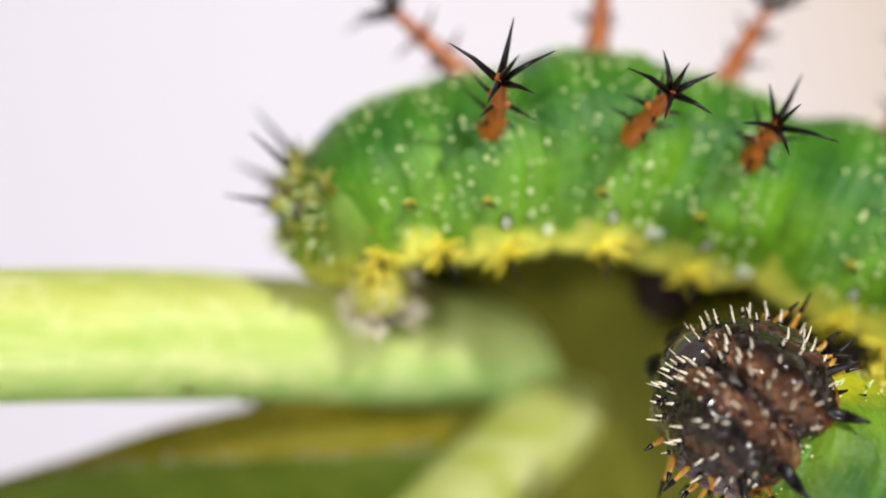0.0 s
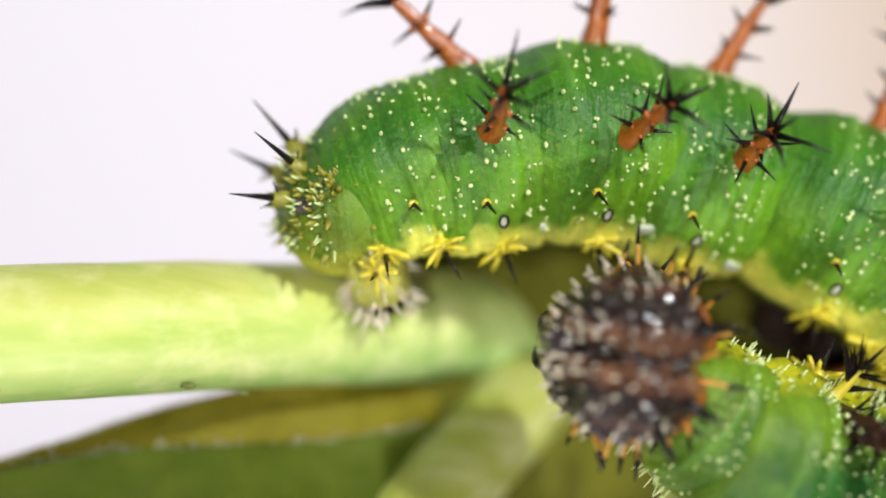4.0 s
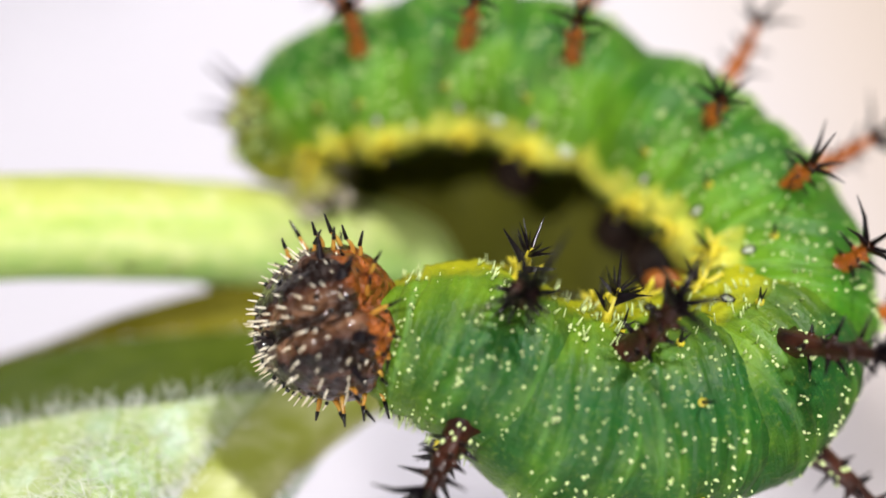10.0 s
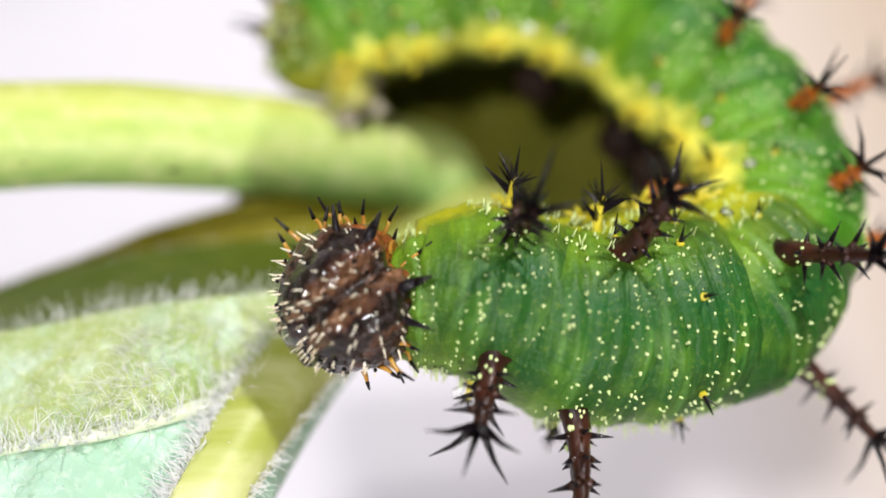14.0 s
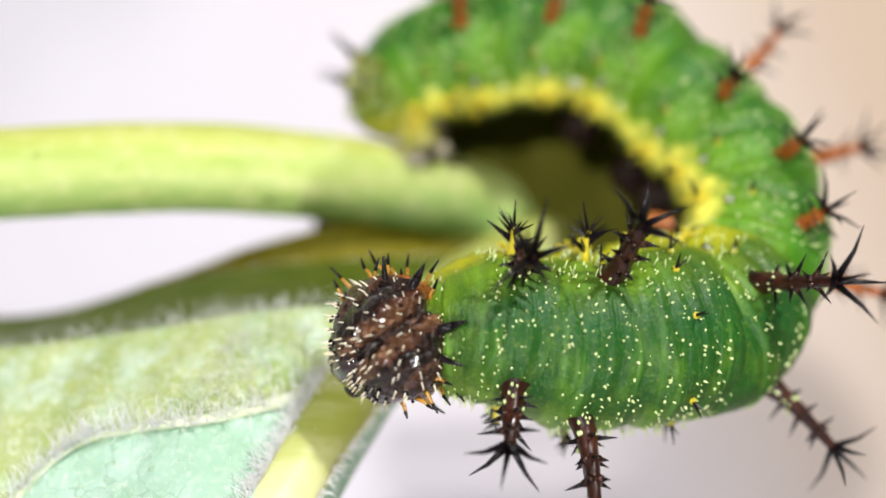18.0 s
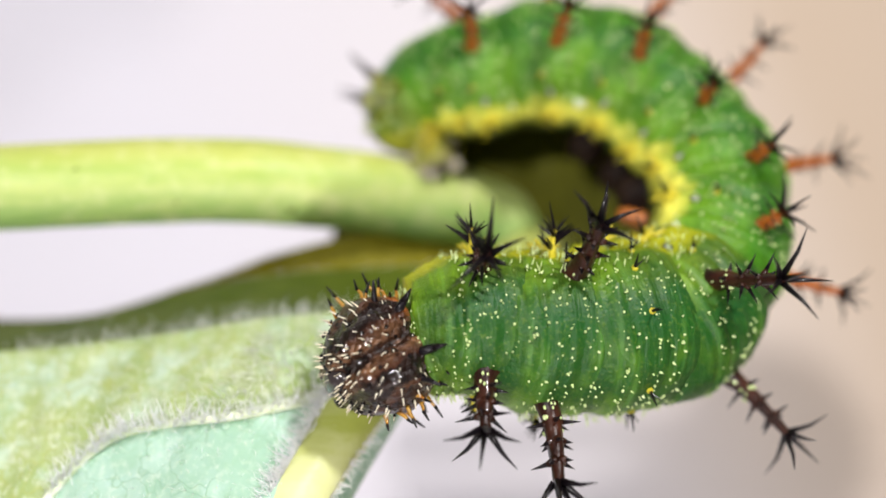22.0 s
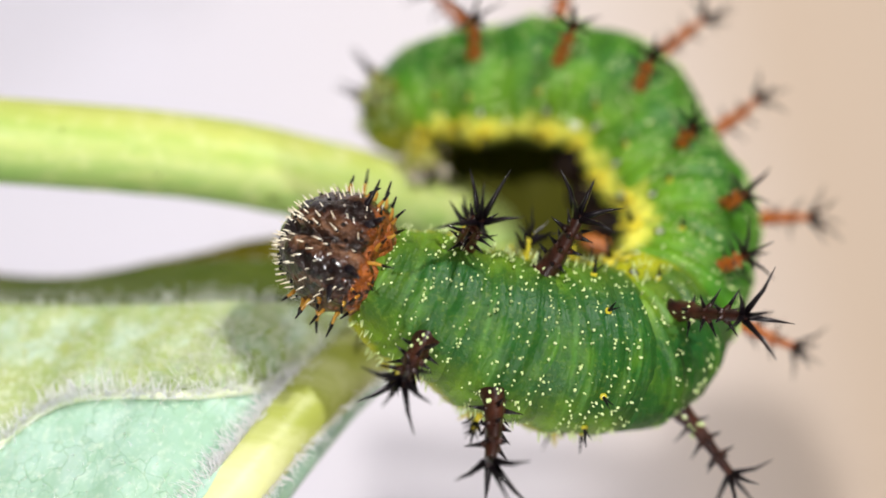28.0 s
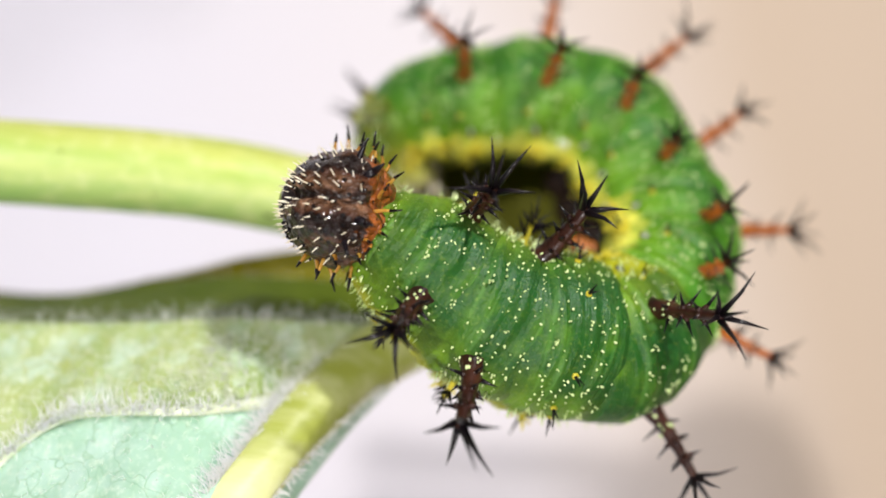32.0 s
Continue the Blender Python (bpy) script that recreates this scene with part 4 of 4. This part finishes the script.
def head():
    """Two-lobed dark head: x to the face, z to the crown."""
    rnd = random.Random(31)
    bm = bmesh.new()
    bmesh.ops.create_uvsphere(bm, u_segments=96, v_segments=64, radius=1.0)
    for v in bm.verts:
        x, y, z = v.co
        groove = math.exp(-(y / 0.12) ** 2) * (0.15 + 0.10 * max(0, x + 0.2)) * (1 if z > -0.4 else 0)
        lobes = 1 + 0.09 * (1 - math.exp(-(y / 0.3) ** 2))
        # A raised hind rim, and the shell drawn in behind it.
        rim = 0.07 * math.exp(-((x + 0.55) / 0.13) ** 2) - 0.16 * max(0, -x - 0.62)
        s = lobes - groove + rim
        v.co = Vector((x * 1.75 * (lobes - groove) - 0.25 * max(0, x) * abs(y), y * 1.92 * (1 - 0.14 * max(0, x) + rim), z * 1.62 * s))
        lump = noise.noise(v.co * 1.5 + Vector((7, 0, 0)))
        v.co += v.normal * (0.13 * lump + 0.07 * noise.noise(v.co * 3.1) + 0.035 * noise.noise(v.co * 7))
    hd = part("head", bm, HEADSHELL, caterpillar, "glossy dark brown two-lobed head with tan stripes")
    # White conical bristles in rows over both lobes, leaning to the face and outwards, each on a small dark socket.
    bm = bmesh.new()
    for side in (1, -1):
        for a0, chance in ((0.14, 0.35), (0.30, 0.6), (0.47, 0.62), (0.65, 0.6), (0.84, 0.55), (1.05, 0.5), (1.28, 0.45), (1.5, 0.35)):
            for k in range(12):
                if rnd.random() > chance:
                    continue
                a = a0 + rnd.uniform(-0.06, 0.06)
                b = -0.50 + k * 0.155 + rnd.uniform(-0.06, 0.06)
                d = Vector((math.sin(b), math.cos(b) * math.sin(a) * side, math.cos(b) * math.cos(a)))
                p = Vector((d.x * 1.72, d.y * 1.92, d.z * 1.64))
                n = (d + Vector((rnd.uniform(0.35, 0.95), side * rnd.uniform(0.0, 0.4), rnd.uniform(-0.1, 0.35)))).normalized()
                ln = rnd.uniform(0.17, 0.38) * (0.75 if b > 0.6 else 1.0)
                w = rnd.uniform(0.030, 0.048)
                blob(bm, p, w * 1.7, (1, 1, 0.7), mat=1, sub=1)
                cone(bm, p - n * 0.06, p + n * ln, w, 0.010, 6, 0, 3, Vector((0, 0, rnd.uniform(-0.03, 0.05))))
    for k in range(16):
        a, b = rnd.uniform(-1.6, 1.6), rnd.uniform(0.9, 1.4)
        d = Vector((math.sin(b), math.cos(b) * math.sin(a), math.cos(b) * math.cos(a)))
        p = Vector((d.x * 1.7, d.y * 1.9, d.z * 1.6))
        cone(bm, p, p + (d + Vector((0.2, 0, rnd.uniform(-0.5, 0.2)))).normalized() * rnd.uniform(0.18, 0.36), 0.018, 0.004, 4, 0)
    tagged(part("bristle_coat", bm, [WHITE, BLACK], hd, "short white head bristles"), kind="stuff")
    # Amber spines with black tips along the sides and round the hind rim.
    spots = []
    for side in (1, -1):
        spots += [(x0, (88 + rnd.uniform(-10, 10)) * side, 0.25, ln) for x0, ln in ((0.75, 0.6), (0.4, 0.85), (0.05, 1.0), (-0.35, 1.1), (-0.75, 1.15), (-1.1, 1.0))]
        spots += [(x0, (62 + rnd.uniform(-8, 8)) * side, -0.2, ln) for x0, ln in ((-0.2, 0.8), (-0.75, 0.95), (-1.25, 1.0))]
        spots += [(-1.35, 38 * side, -1.0, 1.0), (-1.3, 12 * side, -1.1, 0.95), (-1.0, 48 * side, -0.5, 0.7), (-0.6, 112 * side, 0.1, 0.9), (0.1, 112 * side, 0.2, 0.8)]
    for x0, ang, tilt, ln in spots:
        c = math.sqrt(max(0.05, 1 - (x0 / 1.75) ** 2))
        d = Vector((0, math.sin(radians(ang)), math.cos(radians(ang))))
        p = Vector((x0 + rnd.uniform(-0.1, 0.1), d.y * 1.95 * c, d.z * 1.66 * c))
        q = (d + Vector((tilt + rnd.uniform(-0.45, 0.45), rnd.gauss(0, 0.15), rnd.uniform(-0.1, 0.6)))).normalized()
        ln = ln * rnd.uniform(0.5, 0.95)
        bow = Vector((rnd.gauss(0, 0.06), rnd.gauss(0, 0.04), rnd.gauss(0, 0.04))) + Vector((-0.05, 0, 0))
        bm = bmesh.new()
        mid = p + q * ln * 0.52 + bow
        cone(bm, p - q * 0.14, mid, 0.075, 0.040, 8, 0, 4, bow * 0.6)
        cone(bm, mid - (q + bow) * 0.02, mid + (q + bow * 2.2).normalized() * ln * 0.5, 0.058, 0.022, 8, 1, 3)
        part("head_spine", bm, [AMBER, BLACK], hd, "amber head spine with black tip")
    for side in (1, -1):
        bm = bmesh.new()
        p = Vector((-0.80, 0.68 * side, 1.32))
        d = Vector((-0.75, 0.42 * side, 0.85)).normalized()
        cone(bm, p - d * 0.2, p + d * 0.5, 0.17, 0.13, 9, 0, 2)
        cone(bm, p + d * 0.5, p + d * 0.95, 0.13, 0.025, 9, 0, 2)
        part("horn", bm, [BLACK], hd, "stout black horn")
        bm = bmesh.new()
        p = Vector((-0.45, 1.25 * side, 1.0))
        d = Vector((-0.35, 0.9 * side, 0.7)).normalized()
        cone(bm, p - d * 0.2, p + d * 0.9, 0.16, 0.03, 8, 0, 3)
        part("horn", bm, [BLACK], hd, "short black horn")
    # Face plate and jaws.
    bm = bmesh.new()
    blob(bm, (1.45, 0, 0.0), 0.72, (0.55, 0.85, 0.95), mat=0, sub=4)
    part("face_plate", bm, [GLOSS], hd, "glossy black triangular face plate")
    for side in (1, -1):
        bm = bmesh.new()
        blob(bm, (1.35, 0.36 * side, -1.0), 0.42, (0.7, 0.8, 0.9), mat=0, sub=2)
        part("jaw", bm, [BLACK], hd, "black jaw")
    SEG["head"] = hd
    for o in (hd, *hd.children):
        o.data.transform(Matrix.Diagonal((1.22, 1.16, 1.24, 1)))


head()


# ---- movement ----
def motions():
    """The hind body holds still on the petiole while the front half swings round."""
    HEAD_WAY = [(0, 4.40, -4.22, 4.07), (2, 3.50, -4.27, 5.14), (5, 0.95, -4.41, 5.48), (6, 0.90, -4.83, 5.74), (7, 0.43, -5.71, 5.46), (8, -1.88, -6.40, 3.47), (9, -2.10, -6.50, 2.57), (11, -1.92, -6.50, 0.60), (13, -2.73, -6.50, -0.71), (16, -3.87, -8.10, -2.09), (17, -3.79, -8.10, -2.61), (18, -4.10, -8.12, -2.05), (19, -4.98, -8.12, -1.43), (20, -4.75, -8.13, -2.14), (21, -4.42, -8.12, -2.89), (22, -5.10, -8.12, -2.53), (23, -5.92, -8.12, -1.72), (24.5, -6.29, -8.12, -0.40), (28, -5.39, -8.12, 1.26), (29, -5.23, -8.12, 2.08), (30, -5.06, -8.12, 2.58), (31, -5.17, -8.12, 3.38), (32, -5.47, -8.12, 3.57)]
    T2_WAY = [(0, 7.25, -3.92, 1.94), (2, 6.79, -3.91, 2.33), (5, 5.35, -3.90, 2.17), (6, 4.92, -4.12, 2.23), (7, 4.27, -4.76, 1.95), (8, 2.85, -5.40, 1.48), (9, 2.27, -5.80, 1.04), (11, 2.31, -5.80, 0.23), (13, 1.51, -5.80, -0.56), (16, 0.18, -7.25, -1.63), (17, -0.10, -7.25, -1.70), (18, -0.16, -7.25, -1.63), (19, -0.41, -7.25, -1.37), (20, -0.92, -7.25, -1.47), (21, -1.18, -7.25, -1.44), (22, -1.55, -7.25, -1.23), (23, -1.85, -7.25, -1.21), (24.5, -2.23, -7.25, -0.48), (28, -1.84, -7.25, -0.19), (29, -1.72, -7.25, 0.19), (30, -1.62, -7.25, 0.62), (31, -1.83, -7.25, 1.28), (32, -1.88, -7.25, 1.86)]
    T3_WAY = [(0, 9.14, -2.43, 1.01), (2, 8.84, -2.43, 1.38), (5, 8.30, -2.45, 0.44), (6, 7.90, -2.63, 0.23), (7, 7.15, -3.71, 0.23), (8, 6.14, -4.80, -0.01), (9, 4.97, -5.20, -0.53), (11, 4.85, -5.20, -1.32), (13, 4.13, -5.20, -1.80), (16, 2.68, -6.50, -2.16), (17, 2.47, -6.50, -2.24), (18, 2.31, -6.50, -2.09), (19, 2.10, -6.50, -1.83), (20, 1.52, -6.50, -1.62), (21, 1.27, -6.50, -1.58), (22, 1.08, -6.50, -1.59), (23, 0.74, -6.50, -1.54), (24.5, 0.70, -6.50, -1.27), (28, 0.87, -6.50, -1.04), (29, 1.00, -6.50, -0.66), (30, 0.97, -6.50, -0.25), (31, 0.44, -6.50, 0.17), (32, 0.49, -6.50, 0.40)]
    A1_WAY = [(0, 10.54, -2.04, 1.53), (2, 10.40, -2.04, 1.93), (5, 10.48, -2.06, 0.15), (6, 10.03, -2.22, -0.04), (7, 9.22, -3.17, 0.04), (8, 8.35, -4.14, -0.21), (9, 7.58, -4.50, -0.66), (11, 7.42, -4.50, -1.47), (13, 6.61, -4.50, -1.78), (16, 5.21, -5.63, -1.97), (17, 5.05, -5.63, -2.01), (18, 4.96, -5.63, -1.85), (19, 4.81, -5.63, -1.59), (20, 4.37, -5.63, -1.45), (21, 4.13, -5.63, -1.40), (22, 3.68, -5.63, -1.42), (23, 3.30, -5.63, -1.35), (24.5, 3.44, -5.63, -1.25), (28, 3.45, -5.63, -1.19), (29, 3.59, -5.63, -0.82), (30, 3.58, -5.63, -0.43), (31, 2.95, -5.63, -0.32), (32, 2.84, -5.63, -0.12)]
    A2_WAY = [(0, 12.00, -1.33, 2.74), (2, 11.94, -1.33, 3.25), (5, 12.13, -1.34, 1.52), (6, 11.64, -1.47, 1.27), (7, 10.94, -2.19, 1.29), (8, 10.05, -2.92, 0.72), (9, 10.19, -3.20, 0.25), (11, 10.10, -3.20, -0.65), (13, 9.51, -3.20, -1.10), (16, 7.80, -4.00, -1.39), (17, 7.67, -4.00, -1.40), (18, 7.42, -4.00, -1.45), (19, 7.31, -4.00, -1.17), (20, 6.97, -4.00, -0.99), (21, 6.71, -4.00, -0.92), (22, 6.23, -4.00, -0.94), (23, 5.81, -4.00, -0.86), (24.5, 5.88, -4.00, -0.67), (28, 5.86, -4.00, -0.75), (29, 5.94, -4.00, -0.51), (30, 5.87, -4.00, -0.17), (31, 5.41, -4.00, -0.26), (32, 5.47, -4.00, -0.10)]
    A3_WAY = [(0, 12.24, -0.31, 4.75), (2, 12.16, -0.31, 5.25), (5, 12.66, -0.32, 3.81), (6, 12.19, -0.39, 3.48), (7, 11.59, -0.76, 3.31), (8, 11.26, -1.14, 2.81), (9, 11.53, -1.30, 2.45), (11, 11.46, -1.30, 1.86), (13, 11.03, -1.30, 1.42), (16, 9.59, -1.62, 1.13), (18, 9.13, -1.62, 1.18), (20, 8.81, -1.62, 1.73), (23, 7.70, -1.62, 1.84), (24.5, 7.58, -1.62, 1.81), (28, 7.36, -1.62, 1.77), (29, 7.47, -1.62, 1.90), (30, 7.35, -1.62, 2.30), (32, 7.15, -1.62, 2.15)]
    A4_WAY = [(0, 11.06, 0.30, 6.69), (2, 11.00, 0.30, 7.24), (5, 11.24, 0.29, 6.11), (6, 10.78, 0.27, 5.87), (7, 10.36, 0.16, 5.66), (8, 10.31, 0.06, 5.34), (9, 10.46, 0.00, 5.02), (11, 10.51, 0.00, 4.50), (13, 10.17, 0.00, 4.15), (16, 9.40, 0.00, 4.04), (18, 9.01, 0.00, 4.05), (20, 8.71, 0.00, 4.67), (23, 7.96, 0.00, 4.76), (24.5, 8.12, 0.00, 4.68), (28, 7.70, 0.00, 4.48), (29, 7.71, 0.00, 4.47), (30, 7.68, 0.00, 4.54), (32, 7.52, 0.00, 4.67)]
    A5_WAY = [(0, 8.85, 1.00, 8.00), (2, 8.85, 1.00, 8.49), (5, 8.81, 1.00, 7.75), (6, 8.41, 1.00, 7.64), (7, 8.21, 1.00, 7.40), (8, 8.26, 1.00, 7.15), (9, 8.45, 1.00, 6.97), (11, 8.71, 1.00, 6.70), (13, 8.32, 1.00, 6.46), (16, 7.91, 1.00, 6.42), (18, 7.37, 1.00, 6.49), (20, 7.13, 1.00, 7.11), (23, 6.67, 1.00, 7.07), (24.5, 6.69, 1.00, 7.23), (28, 6.19, 1.00, 6.85), (29, 6.20, 1.00, 6.84), (30, 6.22, 1.00, 6.92), (32, 6.10, 1.00, 7.11)]
    TAIL_REACH = [(0, 0.85), (2, 0.85), (5, 0.7), (6, 0.6), (7, 0.35), (8, 0.2), (9, 0.05), (11, 0.0)]
    # The hind end is shifted at first, by so many millimetres towards the camera's early place, to fit its view.
    EARLY_EYE = Vector((-2.9, -31.0, 10.3))
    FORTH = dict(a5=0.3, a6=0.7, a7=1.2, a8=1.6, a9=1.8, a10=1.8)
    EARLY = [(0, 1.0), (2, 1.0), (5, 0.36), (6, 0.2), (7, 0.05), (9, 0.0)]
    A6_AT = (4.45, 1.75, 9.28)
    A7_AT = (1.17, 1.62, 9.97)
    A8_AT = (-1.96, 1.62, 9.39)
    # The tail end is stretched out at first and draws in along the petiole.
    A9_WAY = [(t, -3.63 - 0.55 * q, 1.50, 8.97) for t, q in TAIL_REACH]
    A10_WAY = [(t, -5.10 - q, 1.25, 7.99) for t, q in TAIL_REACH]

    ORDER = ["head", "t1", "t2", "t3", "a1", "a2", "a3", "a4", "a5", "a6", "a7", "a8", "a9", "a10"]
    ways = dict(head=HEAD_WAY, t2=T2_WAY, t3=T3_WAY, a1=A1_WAY, a2=A2_WAY, a3=A3_WAY, a4=A4_WAY, a5=A5_WAY,
                a6=[(0, *A6_AT)], a7=[(0, *A7_AT)], a8=[(0, *A8_AT)], a9=A9_WAY, a10=A10_WAY)
    # Direction of the back of each ring, before it is squared to the body's line.
    backs = dict(head=(0.1, -1, 0.25), t1=(0.0, -1, -0.05), t2=(0, -1, -0.12), t3=(0, -1, -0.2), a1=(0.15, -1, -0.27), a2=(0.6, -0.72, -0.42), a3=(0.8, -0.58, -0.32),
                 a4=(0.85, -0.5, 0.1), a5=(0.65, -0.5, 0.58), a6=(0.3, -0.5, 0.82), a7=(0.05, -0.5, 0.87), a8=(-0.3, -0.48, 0.83), a9=(-0.4, -0.4, 0.8), a10=(-0.3, -0.3, 0.9))
    # Where the face points: out of the picture's plane early on, then down towards the leaf, then away past it.
    FACES = [(0, -0.72, -0.10, 0.62), (2, -0.82, -0.10, 0.45), (5, -0.98, -0.10, 0.02), (6, -0.98, -0.12, -0.08), (7, -0.95, -0.12, -0.15), (8, -0.92, -0.05, -0.20), (9, -0.90, 0.0, -0.24), (11, -0.85, -0.10, -0.38), (13, -0.78, -0.30, -0.52),
             (16, -0.74, -0.42, -0.46), (18, -0.74, -0.42, -0.48), (20, -0.74, -0.40, -0.46), (23, -0.74, -0.38, -0.42), (24.5, -0.80, 0.25, -0.30), (28, -0.86, 0.05, 0.20), (29, -0.85, 0.05, 0.26), (30, -0.85, 0.05, 0.24), (32, -0.93, -0.05, 0.02)]
    # The front of the body rolls its back upwards late in the clip.
    ROLLS = [(0, 0), (24.5, 0), (28, 0.28), (32, 0.36)]
    times = sorted({r[0] for w in ways.values() for r in w} | {32})

    def at(rows, t):
        if t <= rows[0][0] or len(rows) == 1:
            return np.array(rows[0][1:], float)
        if t >= rows[-1][0]:
            return np.array(rows[-1][1:], float)
        for a, b in zip(rows, rows[1:]):
            if a[0] <= t <= b[0]:
                w = (t - a[0]) / (b[0] - a[0])
                return np.array(a[1:], float) * (1 - w) + np.array(b[1:], float) * w

    moves = {k: [] for k in ORDER}
    for t in times:
        # The first ring follows between the head and the second ring.
        P = [Vector(at(ways.get(k, HEAD_WAY), t)) for k in ORDER]
        P[1] = P[0].lerp(P[2], 0.6)
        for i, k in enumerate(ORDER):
            to = EARLY_EYE - P[i]
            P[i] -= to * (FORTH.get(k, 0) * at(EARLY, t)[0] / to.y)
        for i, k in enumerate(ORDER):
            if i == 0:
                fwd = P[0] - P[1]
            elif i == len(ORDER) - 1:
                fwd = P[i - 1] - P[i] + Vector((1.5, 0, -0.3))
            else:
                fwd = P[i - 1] - P[i + 1]
            fwd.normalize()
            up = Vector(backs[k]) + Vector((0, 0, at(ROLLS, t)[0] if k in ("t1", "t2", "t3", "a1") else 0))
            up = (up - fwd * up.dot(fwd)).normalized()
            if k == "head":
                fwd = Vector(at(FACES, t)).normalized()
                up = Vector(backs[k])
                up = (up - fwd * up.dot(fwd)).normalized()
            rot = Matrix((fwd, up.cross(fwd), up)).transposed()
            moves[k].append((t, mm_pose(P[i] + (up * 0.35 if k == 'head' else Vector()), rot)))
    for k in ORDER:
        walk(SEG[k], moves[k])
    # The sheet behind is slid sideways so that its beige side fits the camera's view.
    PAPER_WAY = [(0, 22), (10, 21), (13, 17), (16, 8), (20, -2), (24, -6), (28, -8), (32, -10)]
    walk(paper, [(t, pose(x * MM, 0, 0)) for t, x in PAPER_WAY])


motions()
